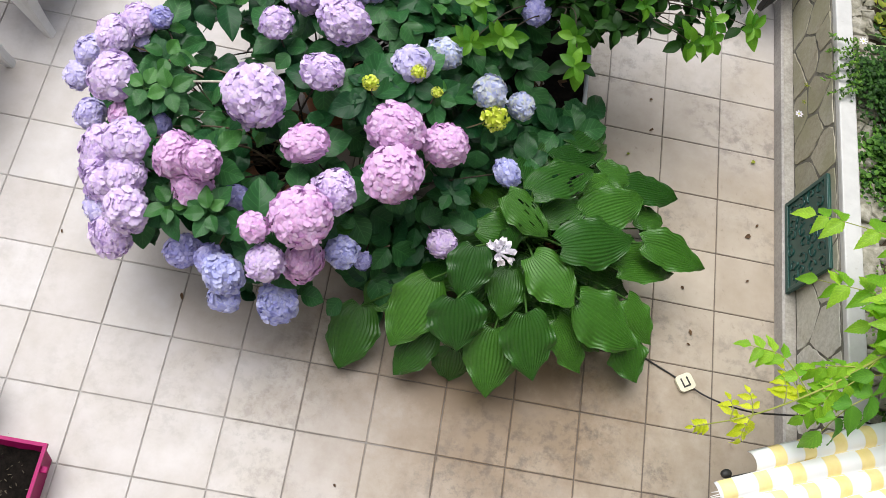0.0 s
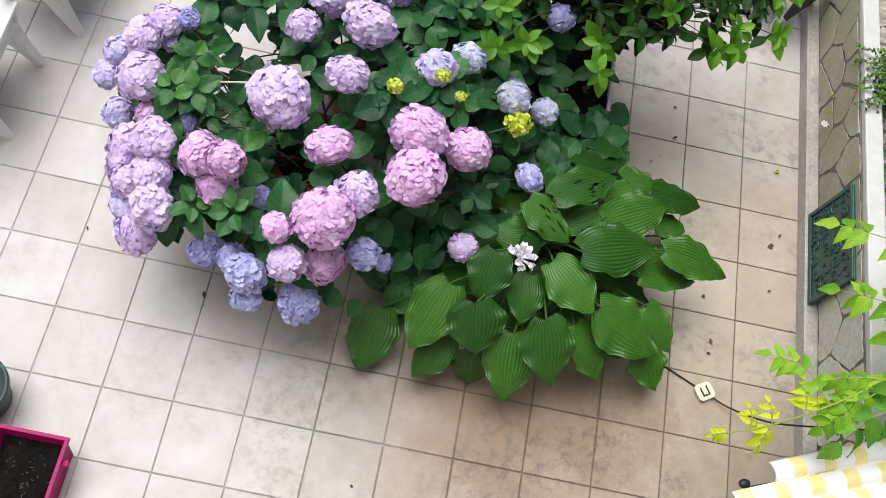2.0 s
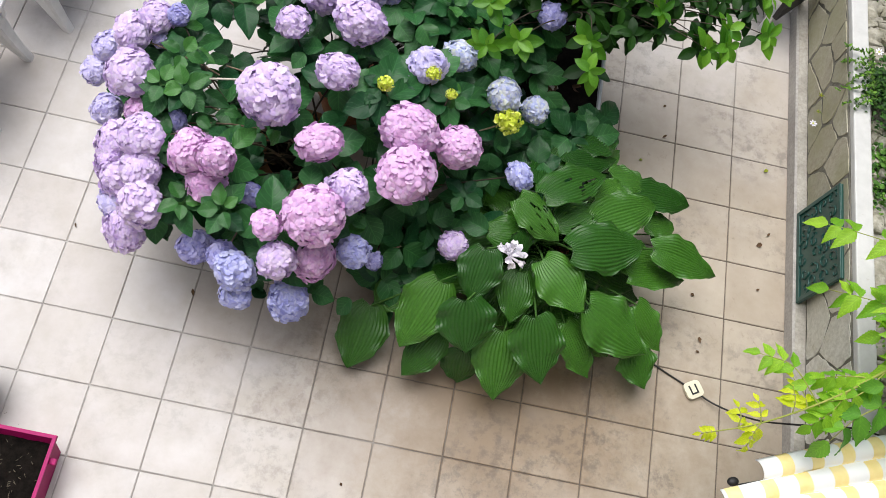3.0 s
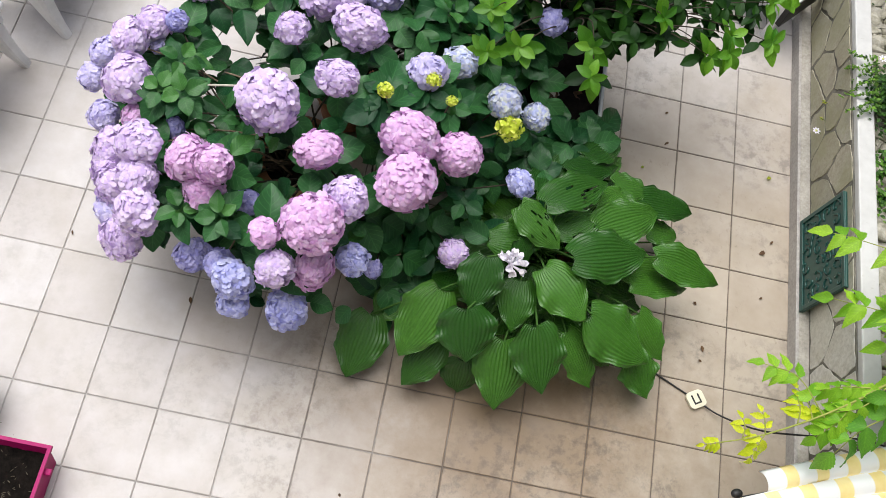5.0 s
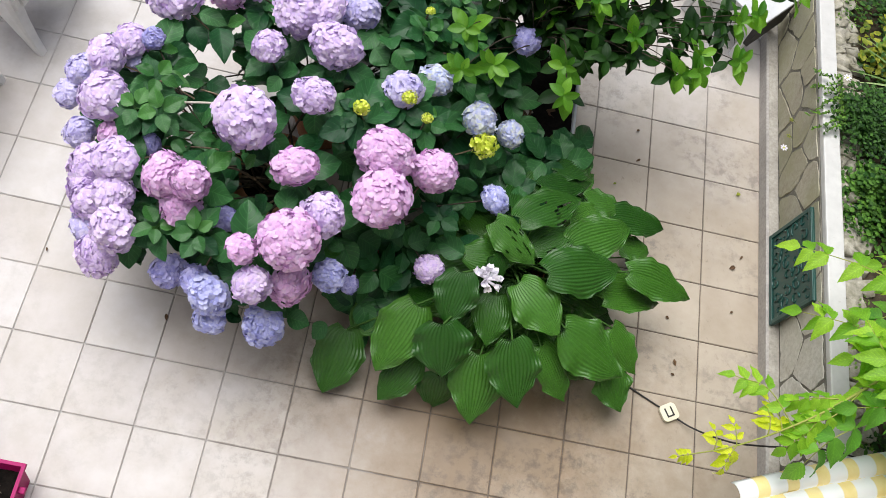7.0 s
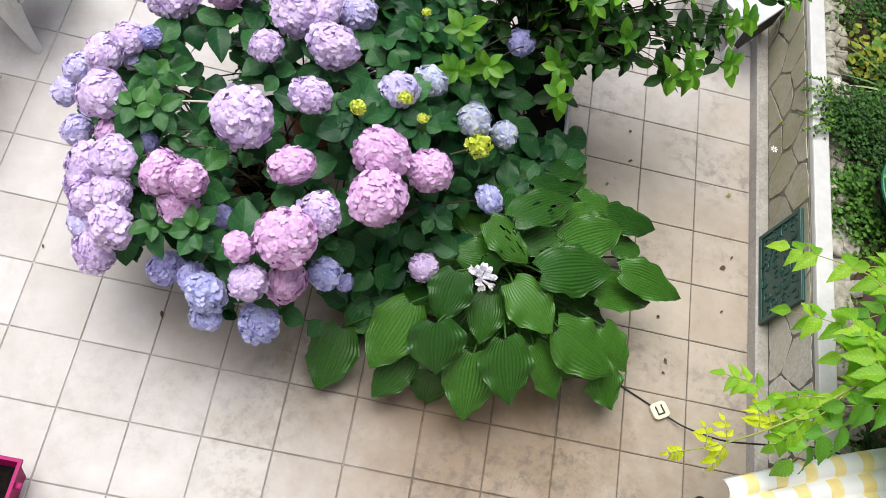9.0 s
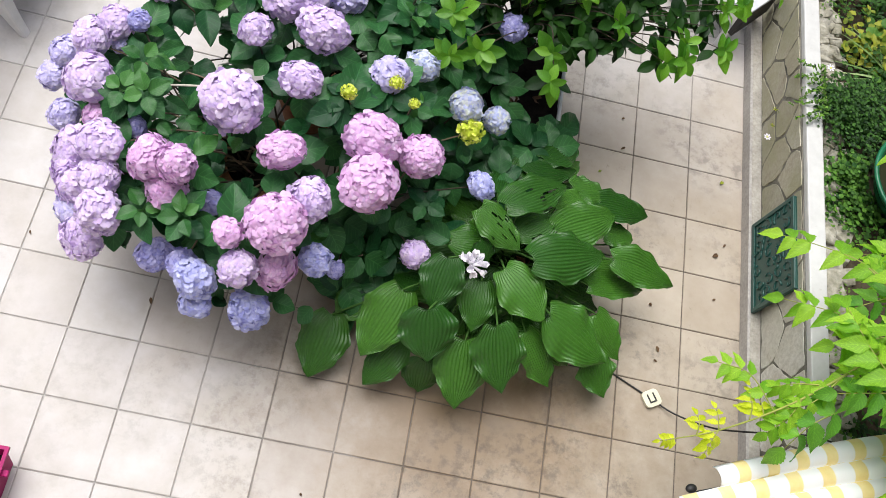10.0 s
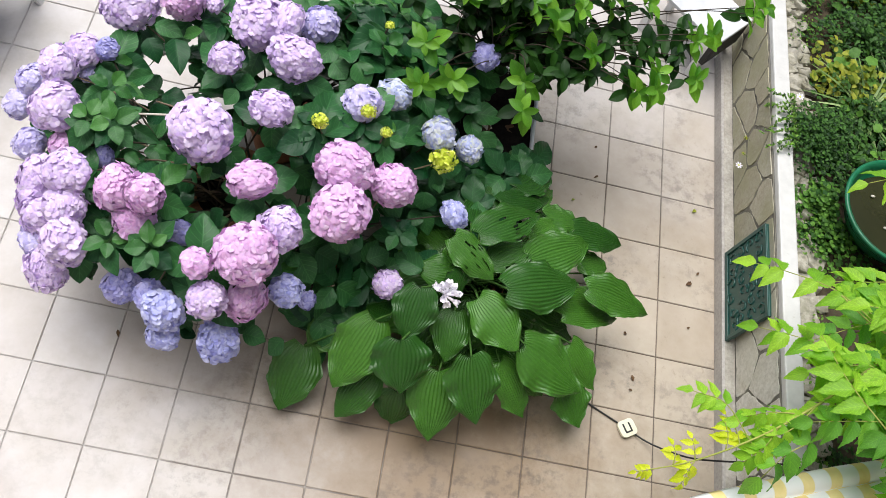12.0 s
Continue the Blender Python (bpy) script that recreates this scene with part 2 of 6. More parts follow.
# Old dark leaves; the canopy's shade is put into their near-black green.
SHRUB_LEAF_SHADED = leaf_material("shrub_leaf_shaded", (0.004, 0.020, 0.004), (0.019, 0.068, 0.008), 0.42, 0.18, 7.0, 0.2, 0.12)
SHRUB_TIP = leaf_material("shrub_young_leaf", (0.05, 0.19, 0.014), (0.17, 0.38, 0.03), 0.35, 0.45, 7.0, 0.2, 0.3)
VINE_LEAF = leaf_material("vine_leaflet", (0.15, 0.36, 0.022), (0.33, 0.55, 0.045), 0.45, 0.35, 7.0, 0.45, 0.35)
VINE_DARK = leaf_material("vine_mature_leaflet", (0.075, 0.24, 0.025), (0.17, 0.38, 0.04), 0.45, 0.35, 7.0, 0.4, 0.3)
VINE_TIP = leaf_material("vine_tip_leaflet", (0.50, 0.56, 0.02), (0.68, 0.70, 0.05), 0.45, 0.35, 6.0, 0.3, 0.4)
COVER_LEAF = leaf_material("ground_cover_leaf", (0.012, 0.045, 0.008), (0.16, 0.33, 0.035), 0.5, 0.3, 5.0, 0.2, 0.2)
COVER_DARK = leaf_material("dark_cover_leaf", (0.008, 0.032, 0.007), (0.055, 0.15, 0.022), 0.5, 0.25, 5.0, 0.2, 0.15)
COVER_BRIGHT = leaf_material("bright_cover_leaf", (0.014, 0.060, 0.010), (0.12, 0.27, 0.040), 0.5, 0.25, 5.0, 0.2, 0.2)
COVER_YELLOW = leaf_material("yellowing_leaf", (0.11, 0.19, 0.02), (0.36, 0.36, 0.04), 0.5, 0.3, 5.0, 0.2, 0.25)
DRY_LEAF = leaf_material("dry_leaf", (0.07, 0.038, 0.024), (0.15, 0.085, 0.05), 0.7, 0.2, 5.0, 0.2, 0.1)
GRASS_BLADE = leaf_material("grass_blade", (0.12, 0.22, 0.06), (0.36, 0.47, 0.22), 0.5, 0.3, 3.0, 0.1, 0.2)
STEM_GREEN = bark_material("green_stem", (0.10, 0.16, 0.04), (0.20, 0.26, 0.07))
STALK_DARK = bark_material("dark_leaf_stalk", (0.025, 0.075, 0.012), (0.06, 0.14, 0.025))
STEM_WOOD = bark_material("woody_stem", (0.10, 0.07, 0.045), (0.30, 0.23, 0.16))
STEM_DARK = bark_material("dark_bark", (0.02, 0.016, 0.011), (0.07, 0.055, 0.04))
STEM_PALE = bark_material("bleached_dead_stem", (0.40, 0.36, 0.29), (0.62, 0.58, 0.50))
VINE_STEM = bark_material("vine_stem", (0.22, 0.28, 0.05), (0.36, 0.36, 0.10))
PETAL_PINK = petal_material("pink_petals", (0.78, 0.47, 0.76), (0.85, 0.57, 0.84), (0.89, 0.69, 0.88))
PETAL_LILAC = petal_material("lilac_petals", (0.69, 0.53, 0.85), (0.79, 0.66, 0.88), (0.86, 0.77, 0.91))
PETAL_LAVENDER = petal_material("lavender_petals", (0.57, 0.53, 0.86), (0.69, 0.66, 0.90), (0.80, 0.76, 0.92))
PETAL_BLUE = petal_material("blue_petals", (0.42, 0.45, 0.82), (0.55, 0.58, 0.86), (0.68, 0.71, 0.90))
PETAL_VIOLET = petal_material("violet_petals", (0.34, 0.34, 0.69), (0.46, 0.46, 0.77), (0.60, 0.59, 0.84))
PETAL_PALE = petal_material("pale_petals", (0.47, 0.55, 0.83), (0.69, 0.74, 0.88), (0.78, 0.85, 0.66))
PETAL_GREEN = petal_material("unripe_petals", (0.54, 0.68, 0.05), (0.70, 0.80, 0.09), (0.86, 0.90, 0.25))
PETAL_WHITE = petal_material("white_petals", (0.90, 0.89, 0.91), (0.93, 0.92, 0.94), (0.95, 0.95, 0.95))
CLOTH = cloth_material()
FRINGE = painted("white_thread", (0.80, 0.79, 0.76), 0.9, 0.1)


# ---- mesh helpers ----
def mesh_of(bm, material, smooth=True):
    me = bpy.data.meshes.new("mesh")
    bm.to_mesh(me)
    bm.free()
    if material:
        me.materials.append(material)
    for f in me.polygons:
        f.use_smooth = smooth
    return me


def part(name, bm, material, parent, label="", smooth=False, m=None):
    """One mesh object under a thing or part; the mesh is in the parent's space unless m places it."""
    me = bm if isinstance(bm, bpy.types.Mesh) else mesh_of(bm, material, smooth)
    ob = new(name, me)
    ob.parent = parent
    if m is not None:
        ob.matrix_basis = m
    if label:
        ob["label"] = label
    return ob


def thing(name, label, category, at=(0, 0, 0), rz=0, group="", kind=""):
    ob = new(name)
    ob.empty_display_size = 0.05
    ob.matrix_basis = pose(*at, 0, 0, rz)
    return tagged(ob, label, category, group, kind)


def slab(bm, x0, x1, y0, y1, z0, z1, bevel=0.0, seg=2):
    made = bmesh.ops.create_cube(bm, size=1.0, matrix=Matrix.Translation(((x0 + x1) / 2, (y0 + y1) / 2, (z0 + z1) / 2)) @ Matrix.Diagonal((x1 - x0, y1 - y0, z1 - z0, 1)))
    if bevel:
        edges = {e for v in made["verts"] for e in v.link_edges}
        bmesh.ops.bevel(bm, geom=list(edges), offset=bevel, segments=seg, affect="EDGES", profile=0.6)
    return bm


def tube(bm, pts, r0, r1, sides=7):
    """A tapering tube through the points, closed at both ends."""
    pts = [Vector(p) for p in pts]
    rings = []
    for i, p in enumerate(pts):
        d = (pts[min(i + 1, len(pts) - 1)] - pts[max(i - 1, 0)]).normalized()
        q = d.to_track_quat("Z", "Y")
        r = r0 + (r1 - r0) * i / (len(pts) - 1)
        rings.append([bm.verts.new(p + q @ Vector((r * math.cos(a), r * math.sin(a), 0))) for a in (2 * math.pi * k / sides for k in range(sides))])
    for a, b in zip(rings, rings[1:]):
        for k in range(sides):
            bm.faces.new((a[k], a[(k + 1) % sides], b[(k + 1) % sides], b[k]))
    bm.faces.new(rings[0][::-1])
    bm.faces.new(rings[-1])
    return bm


def curve_points(a, b, lift, n=8, sway=0.0, rnd=random):
    """Points of an arc from a to b whose middle is raised by lift."""
    a, b = Vector(a), Vector(b)
    side = Vector((rnd.uniform(-1, 1), rnd.uniform(-1, 1), 0)) * sway
    return [a.lerp(b, t) + Vector((0, 0, lift * 4 * t * (1 - t))) + side * math.sin(math.pi * t) for t in (k / n for k in range(n + 1))]


def lathe(bm, profile, sides=48):
    rings = [[bm.verts.new((r * math.cos(a), r * math.sin(a), z)) for a in (2 * math.pi * k / sides for k in range(sides))] for r, z in profile]
    for a, b in zip(rings, rings[1:]):
        for k in range(sides):
            bm.faces.new((a[k], a[(k + 1) % sides], b[(k + 1) % sides], b[k]))
    bm.faces.new(rings[0][::-1])
    bm.faces.new(rings[-1])
    return bm


def leaf_mesh(material, width=0.7, rows=9, cols=6, droop=0.25, fold=0.18, wave=0.02, teeth=0.0, broad=0.42, tip=1.0, ribs=0, rib_depth=0.0, curl=0.0, holes=(), seed=0):
    """A leaf of length 1 along +y, its stalk at the origin, with a fold along the midrib, a drooping tip and a wavy or toothed edge."""
    rnd = random.Random(seed)
    bm = bmesh.new()
    uvl = bm.loops.layers.uv.new("UVMap")
    phase = rnd.uniform(0, 6.3)
    grid = []
    for i in range(rows + 1):
        v = i / rows
        if v < broad:
            w = math.sin(0.5 * math.pi * (0.05 + 0.95 * v / broad)) ** 0.65
        else:
            s = (v - broad) / (1 - broad)
            w = max(0.0, 1 - s ** (1.4 + 0.8 * tip)) ** 0.9 * (1 - 0.15 * s)
        if ribs:
            w *= 1 - 0.16 * max(0.0, (v - 0.72) / 0.28) * (1 - v) * 4
        w *= width / 2
        line = []
        for j in range(cols + 1):
            u = -1 + 2 * j / cols
            edge = 1.0
            if abs(u) > 0.99 and teeth:
                edge += teeth * (1 if i % 2 else -1)
            x = u * w * edge
            y = v
            z = fold * abs(x) - droop * v * v + wave * math.sin(phase + 13 * v + 2.2 * u) * u * u - curl * (u * u) * w
            if ribs:
                z += rib_depth * math.cos(0.5 * math.pi * j) * math.sin(math.pi * min(1, max(0, v))) ** 0.6
            line.append((bm.verts.new((x, y, z)), (u * 0.5 + 0.5, v)))
        grid.append(line)
    for i in range(rows):
        for j in range(cols):
            if (i, j) in holes:
                continue
            q = [grid[i][j], grid[i][j + 1], grid[i + 1][j + 1], grid[i + 1][j]]
            f = bm.faces.new([a[0] for a in q])
            for loop, a in zip(f.loops, q):
                loop[uvl].uv = a[1]
    bmesh.ops.remove_doubles(bm, verts=bm.verts, dist=1e-5)
    return mesh_of(bm, material)


def leaf_pose(base, tip, up=(0, 0, 1), roll=0.0, size=None):
    """The pose that lays a unit leaf from base towards tip, its face turned to up."""
    base, tip = Vector(base), Vector(tip)
    y = (tip - base)
    length = size or y.length
    y.normalize()
    x = y.cross(Vector(up))
    if x.length < 1e-4:
        x = Vector((1, 0, 0))
    x.normalize()
    z = x.cross(y)
    m = Matrix((x, y, z)).transposed().to_4x4()
    return Matrix.Translation(base) @ m @ Matrix.Rotation(roll, 4, "Y") @ Matrix.Diagonal((length, length, length, 1))


def joined(pieces):
    """One mesh from pairs of a mesh and its pose; keeps the leaf coordinates."""
    verts, loops, sizes, uvs, n = [], [], [], [], 0
    known = {}
    for me, m in pieces:
        if me not in known:
            co = np.empty(len(me.vertices) * 3, np.float32)
            me.vertices.foreach_get("co", co)
            ix = np.empty(len(me.loops), np.int32)
            me.loops.foreach_get("vertex_index", ix)
            sz = np.empty(len(me.polygons), np.int32)
            me.polygons.foreach_get("loop_total", sz)
            uv = np.empty(len(me.loops) * 2, np.float32)
            me.uv_layers.active.data.foreach_get("uv", uv)
            known[me] = (co.reshape(-1, 3), ix, sz, uv)
        co, ix, sz, uv = known[me]
        a = np.array(m)
        verts.append(co @ a[:3, :3].T + a[:3, 3])
        loops.append(ix + n)
        sizes.append(sz)
        uvs.append(uv)
        n += len(co)
    verts, loops, sizes, uvs = (np.concatenate(k) for k in (verts, loops, sizes, uvs))
    out = bpy.data.meshes.new("mesh")
    out.vertices.add(len(verts))
    out.vertices.foreach_set("co", verts.ravel().astype(np.float32))
    out.loops.add(len(loops))
    out.loops.foreach_set("vertex_index", loops)
    out.polygons.add(len(sizes))
    out.polygons.foreach_set("loop_start", np.concatenate(([0], np.cumsum(sizes)[:-1])).astype(np.int32))
    out.polygons.foreach_set("use_smooth", np.ones(len(sizes), bool))
    out.uv_layers.new(name="UVMap")
    out.uv_layers[0].data.foreach_set("uv", uvs)
    out.update(calc_edges=True)
    out.validate()
    out.materials.append(pieces[0][0].materials[0])
    return out


# ---- structure ----
PITCH, JOINT = 0.30, 0.0052
FLOOR_TOP = -0.005
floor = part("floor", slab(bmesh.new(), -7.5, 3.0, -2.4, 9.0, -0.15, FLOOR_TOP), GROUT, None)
tagged(floor, "terrace floor of beige glazed tiles with dark dirty joints", "floor", kind="structure")


def tile_mesh(seed):
    """One tile with softened edges, a shade out of true."""
    rnd = random.Random(seed)
    h = PITCH / 2 - JOINT / 2
    bm = bmesh.new()
    rings = []
    for inset, z in ((0.0, FLOOR_TOP - 0.001), (0.0, -0.0022), (0.0025, 0.0)):
        k = h - inset
        rings.append([bm.verts.new((sx * k + rnd.uniform(-6e-4, 6e-4), sy * k + rnd.uniform(-6e-4, 6e-4), z)) for sx, sy in ((-1, -1), (1, -1), (1, 1), (-1, 1))])
    for a, b in zip(rings, rings[1:]):
        for k in range(4):
            bm.faces.new((a[k], a[(k + 1) % 4], b[(k + 1) % 4], b[k]))
    bm.faces.new(rings[-1])
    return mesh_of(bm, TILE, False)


def paper_wall(name, label, x0, x1, y0, y1, z0, z1, material):
    return tagged(part(name, slab(bmesh.new(), x0, x1, y0, y1, z0, z1), material, None), label, "wall", kind="structure")


ground = part("ground", slab(bmesh.new(), -400, 400, -400, 400, -0.6, -0.16), SOIL, None)
tagged(ground, "bare dark garden soil round the terrace", "ground", kind="structure")
# Unseen wall, added to keep the eastern sky's light off the terrace.
paper_wall("wall_far_east", "grey unseen wall added beyond the planting bed to block the sky", 5.6, 5.9, -2.4, 9.0, -0.15, 4.5, MORTAR)
paper_wall("wall_south", "cream plastered house wall behind the terrace", -7.5, 6.0, -2.7, -2.4, -0.15, 7.0, PLASTER)

# low garden wall: tiled skirting, ledge, stone facing, white coping
WALL_X, WALL_TOP, LEDGE = 3.065, 0.47, 0.08
skirting = part("skirting", slab(bmesh.new(), 2.9965, 3.012, -2.4, 9.0, FLOOR_TOP, LEDGE, 0.003), SKIRTING, None)
tagged(skirting, "grey-beige tile skirting along the garden wall", "skirting", kind="structure")
ledge = part("ledge", slab(bmesh.new(), 3.0125, WALL_X, -2.4, 9.0, -0.15, LEDGE - 0.003, 0.004), CONCRETE, None)
tagged(ledge, "pale concrete ledge at the foot of the wall", "ledge", kind="structure")
wall = part("wall_east", slab(bmesh.new(), WALL_X, WALL_X + 0.10, -2.4, 9.0, -0.15, WALL_TOP), WALL_JOINT, None)
tagged(wall, "low retaining wall faced with cream crazy-paving stones", "wall", kind="structure")


def coping():
    bm = slab(bmesh.new(), WALL_X + 0.004, WALL_X + 0.088, -2.4, 9.0, WALL_TOP, WALL_TOP + 0.04, 0.008)
    return tagged(part("coping", bm, WHITE_PAINT, None), "white painted concrete coping with chipped dirty edges", "coping", kind="structure")


coping()
bed = part("bed_soil", slab(bmesh.new(), WALL_X + 0.10, 9.0, -2.4, 9.0, -0.15, 0.40), BED_SOIL, None)
tagged(bed, "raised planting bed of brown soil behind the wall", "soil", kind="structure")
BED_TOP = 0.40


# ---- things: hydrangea ----
def petal(rnd, n, t, size, centre):
    """The twelve points of one domed, rounded petal that leaves centre along t, facing n."""
    s = n.cross(t)
    tilt = rnd.uniform(-0.18, 0.22)
    out = []
    for a, w, h in ((0.02, 0.16, 0.0), (0.42, 0.52, 0.10), (0.80, 0.58, 0.11), (1.04, 0.38, 0.03)):
        for k in (-1, 0, 1):
            out.append(centre + t * (a * size) + s * (k * w * size) + n * (size * (h + tilt * a - 0.06 * abs(k) * a + rnd.uniform(-0.03, 0.03))))
    return out


PETAL_FACES = ((0, 1, 4, 3), (1, 2, 5, 4), (3, 4, 7, 6), (4, 5, 8, 7), (6, 7, 10, 9), (7, 8, 11, 10))


def bloom_mesh(seed, count=240, size=0.15, low=-0.62, core=0.84, lumpy=0.20, ruffle=0.30):
    """A mophead of radius 1: four-petalled florets over a lumpy core."""
    rnd = random.Random(seed)
    verts, faces = [], []
    lumps = [(Vector((rnd.gauss(0, 1), rnd.gauss(0, 1), rnd.gauss(0, 1))).normalized(), rnd.uniform(-lumpy, lumpy)) for _ in range(18)]

    def reach(d):
        return 0.90 + sum(a * max(0, d.dot(l)) ** 5 for l, a in lumps)

    for i in range(count):
        z = 1 - (1 - low) * (i + 0.5) / count
        ang = i * 2.399963 + rnd.uniform(-0.12, 0.12)
        rr = math.sqrt(max(0, 1 - z * z))
        d = Vector((rr * math.cos(ang), rr * math.sin(ang), z + rnd.uniform(-0.03, 0.03))).normalized()
        n = (d + Vector((rnd.gauss(0, ruffle), rnd.gauss(0, ruffle), rnd.gauss(0, ruffle)))).normalized()
        c = d * (reach(d) + rnd.uniform(-0.06, 0.06))
        t0 = n.orthogonal().normalized()
        spin = rnd.uniform(0, 1.57)
        sz = size * rnd.uniform(0.85, 1.2)
        for k in range(4):
            t = Matrix.Rotation(spin + k * math.pi / 2, 3, n) @ t0
            base = len(verts)
            verts += petal(rnd, n, t, sz, c)
            faces += [tuple(base + q for q in f) for f in PETAL_FACES]
    bm = bmesh.new()
    bmesh.ops.create_icosphere(bm, subdivisions=2, radius=core)
    base = len(verts)
    verts += [v.co * (reach(v.co.normalized()) / 0.93) for v in bm.verts]
    faces += [tuple(base + v.index for v in f.verts) for f in bm.faces]
    bm.free()
    me = bpy.data.meshes.new("mesh")
    me.from_pydata(verts, [], faces)
    me.materials.append(PETAL_LILAC)
    for p in me.polygons:
        p.use_smooth = True
    return me


LARGE_BLOOMS = [bloom_mesh(s, 220, 0.16, lumpy=0.11) for s in range(6)]
BLOOMS = [bloom_mesh(40 + s, 145, 0.195, lumpy=0.13) for s in range(7)]
SMALL_BLOOMS = [bloom_mesh(60 + s, 86, 0.255, lumpy=0.15) for s in range(4)]
OPENING = [bloom_mesh(20 + s, 64, 0.17, -0.2, 0.70, 0.15, 0.6) for s in range(2)]
HYD_LEAVES = [leaf_mesh(HYDRANGEA_LEAF, 0.80, 20, 8, d, f, 0.03, 0.022, 0.44, 0.75, seed=k) for k, (d, f) in enumerate(((0.18, 0.22), (0.32, 0.30), (0.10, 0.16), (0.42, 0.24)))]
HYD_YOUNG = [leaf_mesh(YOUNG_LEAF, 0.78, 20, 8, d, f, 0.03, 0.022, 0.44, 0.75, seed=9 + k) for k, (d, f) in enumerate(((0.2, 0.24), (0.3, 0.32)))]
PINK = [
    (0.023, 0.642, 0.679, 0.047, 0.043), (0.306, 0.432, 0.85, 0.085, 0.087), (0.415, 0.398, 0.897, 0.074, 0.074), (0.384, 0.357, 0.765, 0.082, 0.074),
    (0.646, 0.204, 0.853, 0.053, 0.055), (0.802, 0.268, 0.868, 0.126, 0.104), (0.83, 0.2, 0.647, 0.075, 0.088), (0.77, 0.547, 0.92, 0.098, 0.076),
    (1.078, 0.696, 0.889, 0.119, 0.098), (1.102, 0.528, 0.83, 0.116, 0.114), (1.276, 0.726, 0.79, 0.095, 0.09), (0.307, 1.339, 0.837, 0.093, 0.093),
]
LILAC = [
    (0.545, 1.043, 0.91, 0.067, 0.07),     (-0.033, 1.07, 0.704, 0.061, 0.07), (-0.105, 0.971, 0.707, 0.073, 0.08), (-0.033, 0.75, 0.76, 0.089, 0.087), (0.111, 0.463, 0.808, 0.077, 0.081),
    (-0.037, 0.511, 0.639, 0.064, 0.079), (-0.031, 0.442, 0.588, 0.066, 0.073), (0.133, 0.36, 0.748, 0.077, 0.075), (0.02, 0.364, 0.614, 0.071, 0.071),
    (0.156, 0.238, 0.695, 0.081, 0.081), (0.083, 0.212, 0.52, 0.074, 0.085), (0.542, 0.675, 0.94, 0.123, 0.115), (0.696, 0.12, 0.748, 0.082, 0.074),
    (0.9, 0.419, 0.821, 0.081, 0.087), (0.77, 0.825, 0.97, 0.086, 0.069), (0.636, 1.239, 0.922, 0.111, 0.12), (0.722, 1.258, 0.945, 0.067, 0.107),
    (0.801, 1.076, 0.967, 0.106, 0.089), (0.069, 1.348, 0.712, 0.117, 0.103), (0.424, 1.348, 0.842, 0.034, 0.041),
]
LAVENDER = [
    (-0.239, 0.999, 0.52, 0.065, 0.062), (-0.277, 0.911, 0.462, 0.051, 0.063), (-0.131, 0.678, 0.571, 0.059, 0.059), (-0.004, 1.013, 0.64, 0.032, 0.032),
    (0.014, 0.297, 0.547, 0.059, 0.064), (0.741, 0.227, 0.628, 0.036, 0.034), (1.084, 0.991, 0.898, 0.082, 0.079), (0.854, 1.353, 0.851, 0.083, 0.076),
]
BLUE = [
    (0.546, 0.098, 0.591, 0.079, 0.087), (0.554, 0.046, 0.491, 0.061, 0.053), (0.959, 0.283, 0.591, 0.075, 0.056), (0.759, 0.067, 0.482, 0.081, 0.079),
    (1.563, 0.811, 0.534, 0.055, 0.069),
]
VIOLET = [
    (0.062, 1.081, 0.734, 0.04, 0.04), (0.185, 0.62, 0.70, 0.034, 0.042), (0.529, 0.396, 0.656, 0.057, 0.051), (0.362, 0.194, 0.515, 0.064, 0.079),
    (0.475, 0.149, 0.579, 0.063, 0.071), (1.044, 0.321, 0.454, 0.036, 0.04), (0.741, 0.139, 0.49, 0.069, 0.056), (1.56, 1.477, 0.77, 0.058, 0.072),
    
]
PALE = [
    (1.426, 1.063, 0.715, 0.07, 0.08), (1.578, 1.119, 0.583, 0.059, 0.071), (1.212, 1.104, 0.855, 0.075, 0.063), ]
OPEN_RIM = [
    (1.342, 0.452, 0.482, 0.071, 0.064),
]
GREEN = [
    (1.461, 0.958, 0.69, 0.061, 0.056), (1.12, 0.932, 0.946, 0.032, 0.03), (0.955, 0.802, 0.997, 0.035, 0.029), (1.203, 0.877, 0.912, 0.024, 0.022),
    (1.131, 1.373, 0.939, 0.023, 0.018),
]
SHOOTS = [(1.36, 1.32, 0.63), (1.15, 1.51, 0.84), (1.13, 1.30, 0.88), (1.04, 1.51, 0.85), (1.26, 1.55, 0.78), (0.97, 1.47, 0.86), (1.34, 1.40, 0.76),
    (1.23, 1.29, 0.80), (1.41, 1.61, 0.70)]
